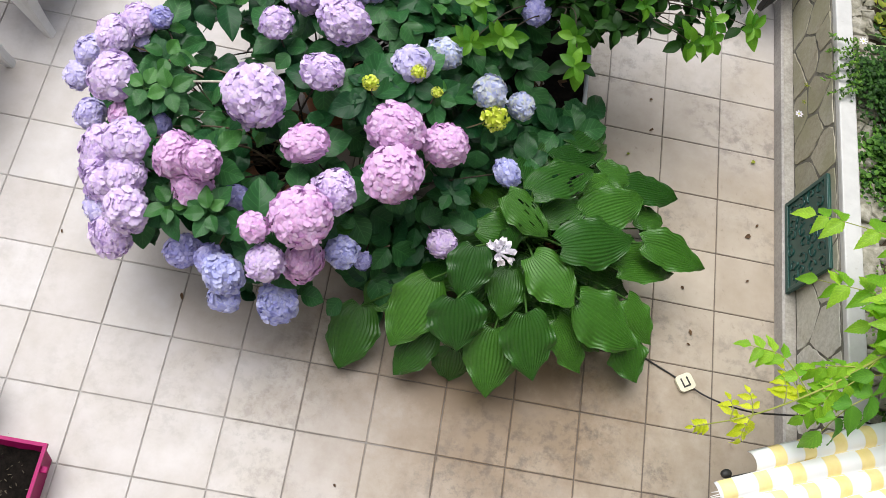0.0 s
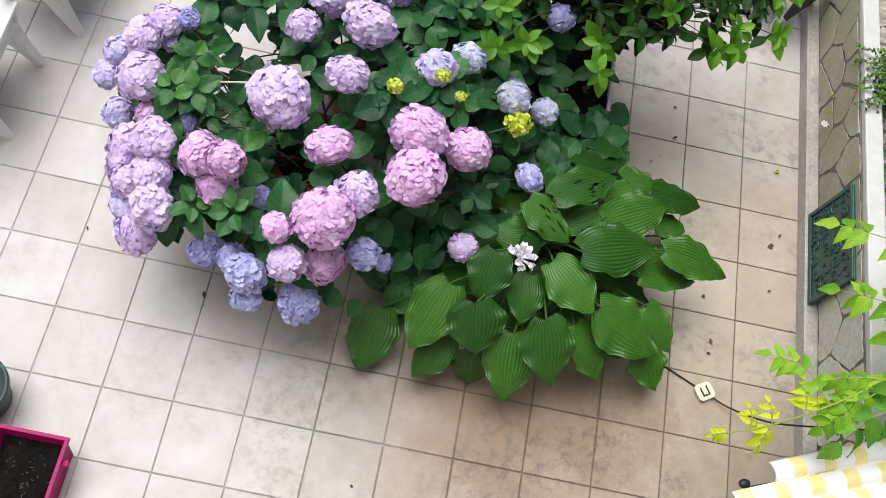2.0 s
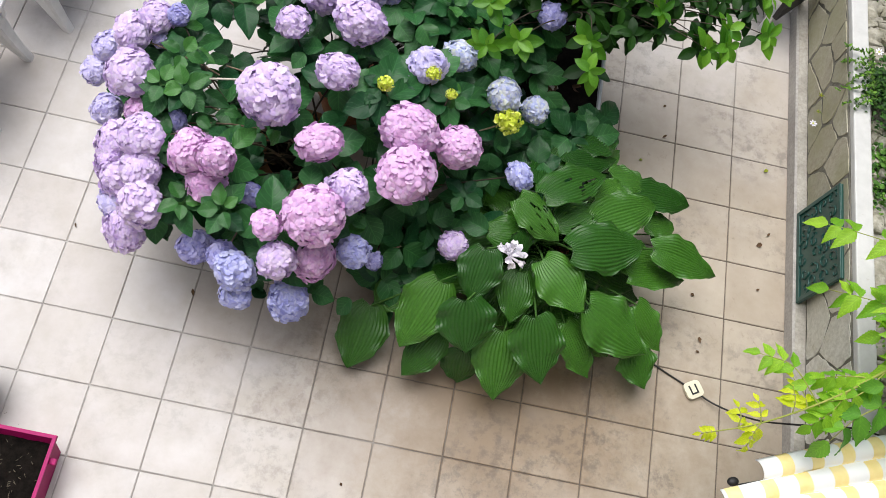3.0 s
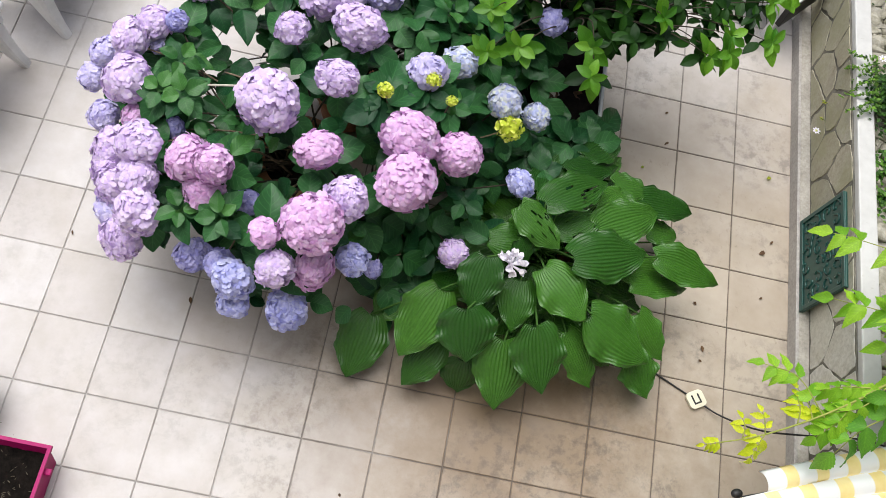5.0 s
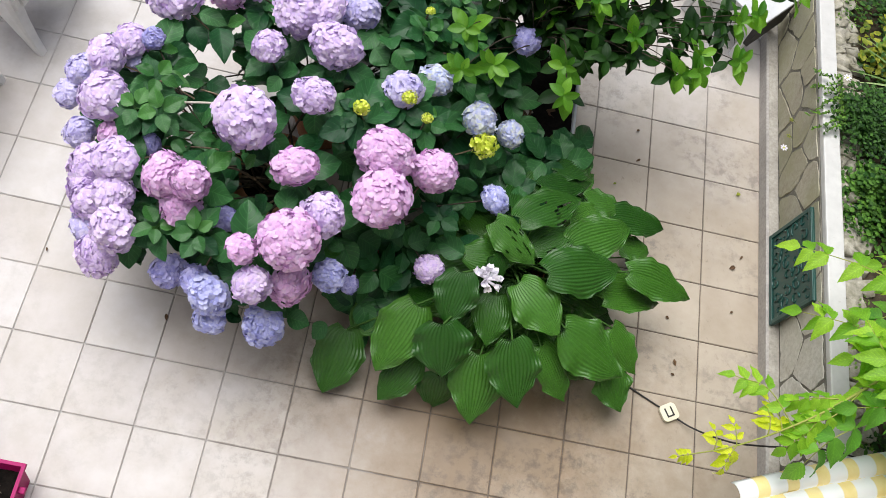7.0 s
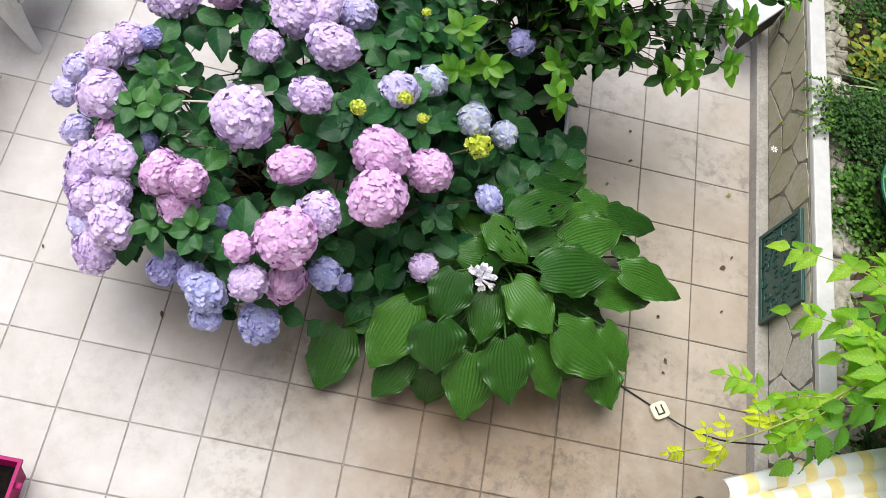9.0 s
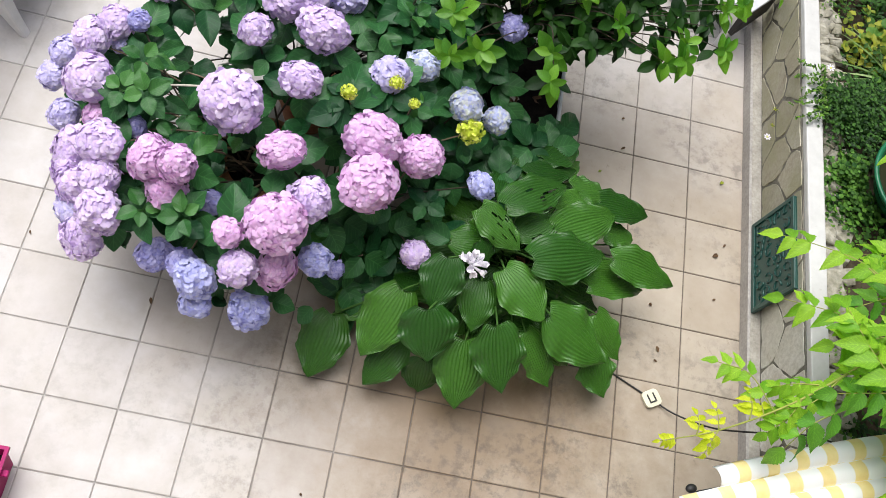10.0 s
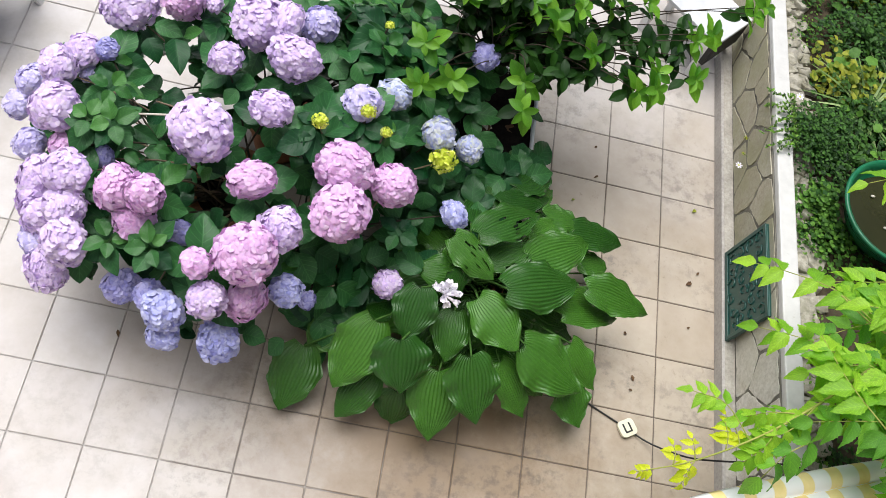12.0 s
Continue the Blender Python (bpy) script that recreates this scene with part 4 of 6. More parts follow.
def hosta_blade(width, droop, fold, curl, seed, holes=()):
    """A heart-shaped blade of length 1 along +y: arching ribs, a wavy edge, a drawn-out tip and lobes behind the stalk."""
    rnd = random.Random(seed)
    rows, cols, ribs = 26, 56, 14
    bm = bmesh.new()
    uvl = bm.loops.layers.uv.new("UVMap")
    ph = [rnd.uniform(0, 6.3) for _ in range(4)]
    lean, point = rnd.uniform(-0.10, 0.10), rnd.uniform(1.75, 2.2)
    grid = []
    for i in range(rows + 1):
        v = i / rows
        if v < 0.36:
            w = 0.06 + 0.94 * math.sin(0.5 * math.pi * v / 0.36) ** 0.5
        else:
            s = (v - 0.36) / 0.64
            w = max(0.0, 1 - s ** point) ** 0.95 * (1 - 0.22 * max(0.0, s - 0.6))
        w *= width / 2
        line = []
        for j in range(cols + 1):
            u = -1 + 2 * j / cols
            ruffle = 1 + abs(u) ** 6 * (0.045 * math.sin(ph[0] + 15 * v + (2 if u > 0 else 0)) + 0.028 * math.sin(ph[1] + 34 * v * (1 + 0.1 * u)))
            x = u * w * ruffle + lean * v * v * 0.6
            y = v - (0.13 * min(1.0, v / 0.04) * abs(u) ** 1.4 * (1 - v / 0.34) ** 2 if v < 0.34 else 0.0)
            z = fold * abs(u * w) - droop * v * v + (0.055 * math.sin(ph[2] + 9 * v + 2 * u) + 0.045 * math.sin(ph[3] + 21 * v - 3 * u) * abs(u)) * u * u * width - curl * u * u * w
            z += 0.010 * math.cos(ribs * math.pi * abs(u)) * math.sin(math.pi * min(1, 0.10 + 0.88 * v)) ** 0.7 * (1 - 0.5 * abs(u) ** 4)
            line.append((bm.verts.new((x, y, z)), (u * 0.5 + 0.5, v)))
        grid.append(line)
    for i in range(rows):
        for j in range(cols):
            if (i, j) in holes:
                continue
            q = [grid[i][j], grid[i][j + 1], grid[i + 1][j + 1], grid[i + 1][j]]
            f = bm.faces.new([a[0] for a in q])
            for loop, a in zip(f.loops, q):
                loop[uvl].uv = a[1]
    bmesh.ops.remove_doubles(bm, verts=bm.verts, dist=1e-5)
    return mesh_of(bm, HOSTA_LEAF)


def hosta_leaf(row, seed, eaten=False):
    """A ribbed heart-shaped blade on a stalk from the crown."""
    rnd = random.Random(seed)
    base, tip, w = Vector(row[0:3]), Vector(row[3:6]), row[6]
    base = base.lerp(tip, 0.05)
    length = (tip - base).length
    holes = set()
    if eaten:
        for _ in range(10):
            i, j = rnd.randint(5, 18), rnd.randint(6, 54)
            holes |= {(i + k, j + q) for k in range(rnd.randint(2, 4)) for q in range(rnd.randint(2, 3))}
    droop = rnd.uniform(0.10, 0.24)
    me = hosta_blade(min(1.25, 1.13 * w / length), droop, rnd.uniform(0.06, 0.20), rnd.uniform(0.10, 0.35), seed, holes)
    m = leaf_pose(base, tip, (0, 0, 1), rnd.uniform(-0.10, 0.10), length / math.hypot(1, droop)) @ Matrix.Rotation(math.atan(droop), 4, "X")
    part("leaf", me, None, hosta, m=HOSTA_SHIFT @ m)
    root = CROWN + Vector((rnd.uniform(-0.06, 0.06), rnd.uniform(-0.06, 0.06), 0))
    part("stalk", tube(bmesh.new(), curve_points(root, base, 0.03, 6), 0.006, 0.0045, 6), STALK_DARK, hosta, smooth=True, m=HOSTA_SHIFT)


for n, row in enumerate(HOSTA_ROWS):
    hosta_leaf(row, 100 + n, row[7] == 1)
hrng = random.Random(6)
for k in range(44):
    a = k * 2.4 + hrng.uniform(-0.3, 0.3)
    r = 0.10 + 0.26 * (k / 44)
    z = 0.30 - 0.14 * (k / 44) + hrng.uniform(-0.03, 0.03)
    b = Vector((1.74 + r * math.cos(a), 0.66 + 0.9 * r * math.sin(a), z))
    e = b + Vector((0.22 * math.cos(a), 0.22 * math.sin(a), -0.09))
    hosta_leaf((*b, *e, hrng.uniform(0.16, 0.20)), 300 + k)


def hosta_flower(x, y, z):
    """A loose cluster of white flowers: each a thin tube that ends in six flared petals."""
    part("flower_stalk", tube(bmesh.new(), curve_points((1.70, 0.62, 0.26), (x, y, z), 0.02, 7), 0.005, 0.004), STALK_DARK, hosta, smooth=True, m=HOSTA_SHIFT)
    rnd = random.Random(12)
    blade = leaf_mesh(PETAL_WHITE, 0.70, 7, 4, -0.1, 0.2, 0.03, 0.0, 0.55, 1.0, seed=5)
    for k in range(10):
        ang = k * 2.4 + rnd.uniform(-0.5, 0.5)
        d = Vector((math.cos(ang), math.sin(ang), rnd.uniform(-0.4, 1.4))).normalized()
        neck = d * rnd.uniform(0.024, 0.058)
        pieces = []
        for q in range(6):
            side = Matrix.Rotation(q * 1.047 + rnd.uniform(-0.2, 0.2), 3, d) @ d.orthogonal().normalized()
            out = (d + side * rnd.uniform(0.35, 0.8)).normalized()
            pieces.append((blade, leaf_pose(neck * 0.9, neck * 0.9 + out * rnd.uniform(0.028, 0.040), -side)))
        flower = part("flower", joined(pieces), None, hosta, "white flared flower", m=HOSTA_SHIFT @ Matrix.Translation((x, y, z)))
        part("tube", tube(bmesh.new(), [(0, 0, 0), neck * 0.5, neck], 0.003, 0.008, 7), PETAL_WHITE, flower, smooth=True)


hosta_flower(1.58, 0.44, 0.52)

# ---- things: evergreen shrub in its planter ----
def planter_box(name, label, x0, x1, y0, y1, h, wall_t, material, soil_drop, lip=0.012, taper=0.92):
    """A rectangular trough: four walls with a turned-out lip, a floor, and soil inside."""
    box = thing(name, label, "planter", ((x0 + x1) / 2, (y0 + y1) / 2, 0))
    a, b = (x1 - x0) / 2, (y1 - y0) / 2
    bm = bmesh.new()
    rings = []
    for k, dx, z in ((taper, 0, 0), (1, -lip, h - 0.02), (1, 0, h - 0.018), (1, 0, h), (1, -wall_t, h), (1, -wall_t - 0.004, h - 0.02), (taper, -wall_t, 0.012)):
        rings.append([bm.verts.new((sx * (a * k + dx), sy * (b * k + dx), z)) for sx, sy in ((-1, -1), (1, -1), (1, 1), (-1, 1))])
    for p, q in zip(rings, rings[1:]):
        for k in range(4):
            bm.faces.new((p[k], p[(k + 1) % 4], q[(k + 1) % 4], q[k]))
    bm.faces.new(rings[0][::-1])
    bm.faces.new(rings[-1])
    bmesh.ops.recalc_face_normals(bm, faces=bm.faces)
    part("box", bm, material, box)
    rnd = random.Random(len(name))
    bm = bmesh.new()
    nx, ny = 14, 22
    grid = [[bm.verts.new((-a + wall_t + 0.004 + (2 * a - 2 * wall_t - 0.008) * i / nx, -b + wall_t + 0.004 + (2 * b - 2 * wall_t - 0.008) * j / ny, h - soil_drop + rnd.uniform(-0.007, 0.007))) for j in range(ny + 1)] for i in range(nx + 1)]
    for i in range(nx):
        for j in range(ny):
            bm.faces.new((grid[i][j], grid[i + 1][j], grid[i + 1][j + 1], grid[i][j + 1]))
    part("soil", bm, SOIL, box, "dark crumbly potting soil", True)
    return box


planter_box("planter", "white rectangular planter full of dark soil under the shrub", 1.40, 1.925, 1.275, 1.845, 0.30, 0.012, WHITE_PLASTIC, 0.02, lip=0.006, taper=0.97)

SHRUB_OLD = [leaf_mesh(SHRUB_LEAF_SHADED, 0.54, 8, 4, d, 0.25, 0.02, 0.0, 0.52, 0.9, seed=30 + k) for k, d in enumerate((0.15, 0.3, 0.05))]
SHRUB_NEW = [leaf_mesh(SHRUB_TIP, 0.56, 8, 4, d, 0.3, 0.02, 0.0, 0.52, 0.9, seed=40 + k) for k, d in enumerate((0.12, 0.25))]
shrub = thing("evergreen_shrub", "glossy dark evergreen shrub with bright green young shoots", "shrub", (1.62, 1.62, 0.0))
SHRUB_SHIFT = Matrix.Translation((-1.62, -1.62, 0.0))
srng = random.Random(11)
FORK = Vector((1.62, 1.62, 0.62))
part("trunk", tube(bmesh.new(), [(1.60, 1.60, 0.24), (1.61, 1.62, 0.40), FORK], 0.024, 0.018, 9), STEM_DARK, shrub, smooth=True, m=SHRUB_SHIFT)
shrub_near, shrub_far = [], []


def sprig(p, d, young, size, near, pairs=3):
    """A twig end: crossed pairs of leaves up to a rosette."""
    if (p - Vector((1.56, 1.42, 0.92))).length < 0.17:
        return
    d = d.normalized()
    side = d.orthogonal().normalized()
    for k in range(pairs):
        q = p - d * (0.035 * k)
        fresh = young and (k < 2 or srng.random() < 0.4)
        for h in range(5 if k == 0 else 2):
            ang = k * 1.3 + h * (1.257 if k == 0 else math.pi) + srng.uniform(-0.35, 0.35)
            out = (Matrix.Rotation(ang, 3, d) @ side + d * srng.uniform(0.1, 0.6)).normalized()
            if not fresh:
                out = (out + Vector((0, 0, -0.35))).normalized()
            s = size * srng.uniform(0.75, 1.15) * (0.68 if k == 0 else 0.95)
            (shrub_near if near else shrub_far).append((srng.choice(SHRUB_NEW if fresh else SHRUB_OLD), leaf_pose(q, q + out * s, d if fresh else Vector((0, 0, 1)), srng.uniform(-0.5, 0.5))))


def shrub_branch(tip, young=True, size=0.104, near=True, side_twigs=5):
    tip = Vector(tip)
    root = FORK + Vector((srng.uniform(-0.02, 0.02), srng.uniform(-0.02, 0.02), srng.uniform(-0.10, 0)))
    pts = curve_points(root, tip, 0.10, 8, 0.05, srng)
    part("branch", tube(bmesh.new(), pts, 0.0045, 0.0018, 6), STEM_DARK, shrub, smooth=True, m=SHRUB_SHIFT)
    sprig(tip, (pts[-1] - pts[-2]).normalized() * 0.45 + Vector((0, -0.35, 0.8)), young, size, near)
    for k in range(side_twigs):
        q = Vector(pts[3 + k % 5])
        e = q + Vector((srng.uniform(-0.11, 0.11), srng.uniform(-0.06, 0.13), srng.uniform(-0.10, 0.04)))
        part("twig", tube(bmesh.new(), [q, q.lerp(e, 0.5) + Vector((0, 0, 0.01)), e], 0.0026, 0.0014, 5), STEM_DARK, shrub, smooth=True, m=SHRUB_SHIFT)
        sprig(e, e - q + Vector((0, 0, 0.05)), young and srng.random() < 0.22, size, near, 3)


for tip in ((1.28, 1.28, 1.00), (1.42, 1.17, 0.95), (1.30, 1.11, 0.95), (1.53, 1.51, 0.98), (1.66, 1.50, 1.00), (1.81, 1.57, 1.00), (1.63, 1.29, 0.95), (1.71, 1.26, 0.93), (1.73, 1.14, 0.90), (1.99, 1.48, 0.95), (2.30, 1.51, 0.90),
            (2.22, 1.39, 0.88), (2.30, 1.43, 0.88), (2.47, 1.52, 0.90), (2.45, 1.69, 0.95), (2.53, 1.75, 0.95), (2.72, 1.93, 0.95), (2.78, 1.99, 0.95)):
    shrub_branch(tip, side_twigs=0 if tip[0] < 1.8 and tip[1] < 1.35 else 1)
for tip in ((2.08, 1.59, 0.90), (2.02, 1.43, 0.88), (2.15, 1.68, 0.90), (2.33, 1.71, 0.90), (2.39, 1.63, 0.90), (1.83, 1.49, 0.90), (1.90, 1.40, 0.86), (1.80, 1.38, 0.86), (2.18, 1.47, 0.86), (2.21, 1.57, 0.90), (2.40, 1.76, 0.93),
            (1.93, 1.54, 0.92), (2.26, 1.63, 0.92), (1.60, 1.75, 1.10), (1.20, 1.50, 1.02), (1.45, 1.62, 1.00)):
    shrub_branch(tip, False, 0.108, False, 2)
for tip in ((1.91, 1.66, 1.00), (2.05, 1.76, 1.00), (2.21, 1.79, 1.00), (1.42, 1.55, 1.04), (2.02, 1.86, 1.10)):
    shrub_branch(tip, near=False, side_twigs=3)
for k in range(16):
    ang = srng.uniform(0, 6.283)
    shrub_branch((1.75 + 0.75 * math.cos(ang) * srng.uniform(0.3, 1), 2.05 + 0.45 * math.sin(ang), 1.12 + srng.uniform(-0.1, 0.2)), srng.random() < 0.6, near=False, side_twigs=8)
for k in range(26):
    q = Vector((srng.uniform(1.30, 2.00), srng.uniform(1.55, 2.15), srng.uniform(0.70, 0.95)))
    sprig(q, Vector((srng.uniform(-0.6, 0.6), srng.uniform(-0.8, 0.2), 0.8)), False, 0.09, False, 3)
for me, m in shrub_near[:295]:
    part("leaf", me, None, shrub, m=SHRUB_SHIFT @ m)
for fresh in (True, False):
    group_of = [e for e in shrub_far + shrub_near[295:] if (e[0] in SHRUB_NEW) == fresh]
    ob = part("leaves", joined(group_of), None, shrub, m=SHRUB_SHIFT)
    ob["kind"] = "stuff"
FALLEN = leaf_mesh(DRY_LEAF, 0.6, 8, 4, 0.3, 0.5, 0.08, 0.03, 0.45, 0.6, seed=77)
for x, y, a in ((1.70, 1.44, 0.4), (1.74, 1.40, 1.9), (1.66, 1.48, 3.0), (1.78, 1.50, 4.4), (1.62, 1.40, 5.2)):
    ob = new("dry_leaf", FALLEN)
    ob.matrix_basis = pose(x, y, 0.281, 0, 0, math.degrees(a)) @ Matrix.Diagonal((0.075, 0.075, 0.075, 1))
    tagged(ob, "curled reddish-brown dry leaf lying on the soil", "dry leaf", "fallen leaves in the planter")

tag = thing("plant_label", "small pale card plant label lying on the planter soil", "plant label", (1.69, 1.47, 0.279), 35)
part("card", slab(bmesh.new(), -0.024, 0.024, -0.017, 0.017, 0.0, 0.003, 0.001), STEM_PALE, tag)

# ---- things: trumpet vine ----
LEAFLET = [leaf_mesh(VINE_LEAF, 0.56, 18, 4, d, 0.4, 0.03, 0.07, 0.34, -0.2, seed=50 + k) for k, d in enumerate((0.15, 0.3))]
LEAFLET_DARK = [leaf_mesh(VINE_DARK, 0.56, 18, 4, d, 0.4, 0.03, 0.07, 0.34, -0.2, seed=60 + k) for k, d in enumerate((0.2, 0.4))]
LEAFLET_TIP = [leaf_mesh(VINE_TIP, 0.5, 10, 4, d, 0.4, 0.03, 0.10, 0.4, 0.2, seed=70 + k) for k, d in enumerate((0.3, 0.6))]
vine = thing("trumpet_vine", "trumpet vine with arching shoots and toothed light green leaflets", "vine", (3.60, 0.20, BED_TOP))
VINE_SHIFT = Matrix.Translation((-3.60, -0.20, -BED_TOP))
vrng = random.Random(21)


def bend(pts, n):
    """A smooth line through the points."""
    pts = [Vector(p) for p in pts]
    pts = [2 * pts[0] - pts[1]] + pts + [2 * pts[-1] - pts[-2]]
    out = []
    for i in range(1, len(pts) - 2):
        for k in range(n):
            t = k / n
            a, b, c, d = pts[i - 1:i + 3]
            out.append(0.5 * (2 * b + (c - a) * t + (2 * a - 5 * b + 4 * c - d) * t * t + (3 * b - a - 3 * c + d) * t ** 3))
    return out + [pts[-2]]


def pinnate(pts, pairs, size, meshes, hang=0.25, taper=0.8):
    """A feathered leaf: a stalk with pairs of leaflets and one at its end."""
    line = bend(pts, 6)
    part("leaf_stalk", tube(bmesh.new(), line, 0.0028, 0.0014, 5), VINE_STEM, vine, smooth=True, m=VINE_SHIFT)
    for k in range(pairs + 1):
        f = 0.28 + 0.72 * k / pairs
        q = line[min(len(line) - 1, int(round(f * (len(line) - 1))))]
        i = min(len(line) - 2, int(f * (len(line) - 1)))
        along = (line[i + 1] - line[i]).normalized()
        side = along.cross(Vector((0, 0, 1))).normalized()
        s = 1.10 * size * (1 - (1 - taper) * k / pairs) * vrng.uniform(0.88, 1.12)
        outs = [along] if k == pairs else [(side * e + along * 0.55).normalized() for e in (-1, 1)]
        for out in outs:
            out = (out + Vector((0, 0, -hang * vrng.uniform(0.6, 1.4)))).normalized()
            part("leaflet", vrng.choice(meshes), None, vine, m=VINE_SHIFT @ leaf_pose(q, q + out * s, (0, 0, 1), vrng.uniform(-0.35, 0.35)))


def vine_stem(pts, r0, r1):
    part("stem", tube(bmesh.new(), bend(pts, 6), r0, r1, 7), VINE_STEM, vine, smooth=True, m=VINE_SHIFT)


vine_stem([(3.60, 0.20, BED_TOP - 0.02), (3.50, 0.25, 0.95), (3.30, 0.30, 1.16), (3.084, 0.252, 1.15), (2.861, 0.07, 1.08), (2.689, -0.055, 1.0), (2.472, -0.17, 0.93), (2.278, -0.235, 0.88)], 0.009, 0.002)
vine_stem([(3.60, 0.20, BED_TOP - 0.02), (3.52, 0.32, 1.0), (3.30, 0.36, 1.18), (3.094, 0.363, 1.15), (2.955, 0.532, 1.08)], 0.007, 0.003)
vine_stem([(3.60, 0.20, BED_TOP - 0.02), (3.50, 0.10, 1.0), (3.25, 0.02, 1.2), (3.025, -0.023, 1.2)], 0.007, 0.003)
pinnate([(3.094, 0.363, 1.15), (2.955, 0.532, 1.08), (2.787, 0.617, 1.0), (2.70, 0.645, 0.96)], 4, 0.105, LEAFLET)
pinnate([(3.098, 0.179, 1.12), (2.873, 0.297, 1.08), (2.68, 0.355, 1.0)], 5, 0.10, LEAFLET)
pinnate([(2.657, -0.086, 0.98), (2.553, 0.031, 1.0), (2.44, 0.062, 0.98)], 4, 0.075, LEAFLET)
pinnate([(2.916, -0.023, 1.05), (2.782, -0.102, 1.02), (2.71, -0.19, 0.94)], 3, 0.122, LEAFLET_DARK, 0.3)
pinnate([(2.86, 0.07, 1.08), (2.76, -0.04, 1.04), (2.66, -0.07, 0.98)], 4, 0.085, LEAFLET, 0.6)
pinnate([(3.025, -0.023, 1.2), (2.90, 0.12, 1.2), (2.84, 0.30, 1.15)], 5, 0.12, LEAFLET)
pinnate([(3.30, 0.36, 1.18), (3.18, 0.42, 1.22), (3.02, 0.44, 1.18)], 5, 0.12, LEAFLET)
pinnate([(3.25, 0.02, 1.2), (3.12, 0.10, 1.25), (2.98, 0.20, 1.2)], 5, 0.125, LEAFLET)
pinnate([(3.30, 0.30, 1.16), (3.24, 0.15, 1.22), (3.10, 0.06, 1.18)], 5, 0.12, LEAFLET_DARK)
pinnate([(3.50, 0.25, 0.95), (3.34, 0.42, 1.08), (3.16, 0.56, 1.05)], 5, 0.11, LEAFLET_DARK)
pinnate([(3.50, 0.10, 1.0), (3.36, -0.02, 1.1), (3.20, -0.10, 1.08)], 5, 0.12, LEAFLET_DARK)
for k in range(20):
    root = Vector((3.40 + vrng.uniform(-0.16, 0.14), 0.16 + vrng.uniform(-0.26, 0.25), 1.04 + vrng.uniform(-0.12, 0.12)))
    a = math.pi + vrng.uniform(-1.1, 1.1)
    end = root + Vector((0.32 * math.cos(a), 0.32 * math.sin(a), vrng.uniform(-0.08, 0.08)))
    vine_stem([(3.52, 0.20, 0.85), root.lerp(Vector((3.52, 0.2, 0.85)), 0.5) + Vector((0, 0, 0.05)), root], 0.004, 0.0025)
    pinnate([root, root.lerp(end, 0.5) + Vector((0, 0, 0.05)), end], 5, 0.112, LEAFLET if k % 2 else LEAFLET_DARK)
pinnate([(3.58, 1.38, 0.86), (3.41, 1.27, 0.90), (3.27, 1.21, 0.88)], 2, 0.11, LEAFLET)
for k, pts in enumerate(([(3.27, 0.52, 1.02), (3.04, 0.41, 1.07), (2.89, 0.34, 1.02)],
    [(3.22, 0.31, 1.06), (2.99, 0.23, 1.11), (2.84, 0.19, 1.06)],
    [(3.22, 0.20, 1.08), (3.00, 0.10, 1.13), (2.86, 0.06, 1.08)],
    [(3.21, 0.06, 1.10), (2.98, 0.01, 1.15), (2.82, -0.01, 1.10)],
    [(3.25, 0.43, 1.00), (3.12, 0.48, 1.05), (3.06, 0.58, 1.00)],
    [(3.21, 0.12, 1.12), (3.09, 0.16, 1.17), (3.04, 0.25, 1.12)],
    [(3.21, -0.05, 1.14), (3.08, -0.05, 1.19), (3.01, -0.01, 1.14)],
    [(3.34, 0.72, 0.95), (3.15, 0.65, 1.00), (3.04, 0.65, 0.95)])):
    vine_stem([(3.56, 0.20, 0.80), Vector(pts[0]).lerp(Vector((3.56, 0.20, 0.80)), 0.5) + Vector((0.03, 0, 0.06)), pts[0]], 0.004, 0.0025)
    pinnate(pts, 5, 0.108, LEAFLET if k % 3 else LEAFLET_DARK)
pinnate([(2.62, -0.10, 0.97), (2.60, -0.05, 0.98), (2.56, 0.0, 0.98)], 2, 0.055, LEAFLET_TIP)
pinnate([(2.472, -0.17, 0.93), (2.45, -0.21, 0.92), (2.44, -0.25, 0.89)], 3, 0.06, LEAFLET_TIP, 0.5)
pinnate([(2.57, -0.12, 0.96), (2.57, -0.08, 0.98), (2.56, -0.03, 0.98)], 3, 0.055, LEAFLET_TIP, 0.3)
pinnate([(2.40, -0.195, 0.91), (2.40, -0.16, 0.93), (2.39, -0.13, 0.93)], 2, 0.05, LEAFLET_TIP, 0.3)
pinnate([(2.80, 0.03, 1.05), (2.70, 0.02, 1.03), (2.62, 0.0, 0.98)], 5, 0.07, LEAFLET, 0.9)
pinnate([(2.74, -0.02, 1.02), (2.70, -0.09, 1.0), (2.64, -0.15, 0.95)], 4, 0.08, LEAFLET, 0.6)
pinnate([(2.472, -0.17, 0.93), (2.46, -0.13, 0.95), (2.45, -0.10, 0.95)], 2, 0.045, LEAFLET_TIP, 0.3)
pinnate([(2.34, -0.215, 0.89), (2.31, -0.225, 0.89), (2.278, -0.235, 0.885)], 3, 0.035, LEAFLET_TIP, 0.3)

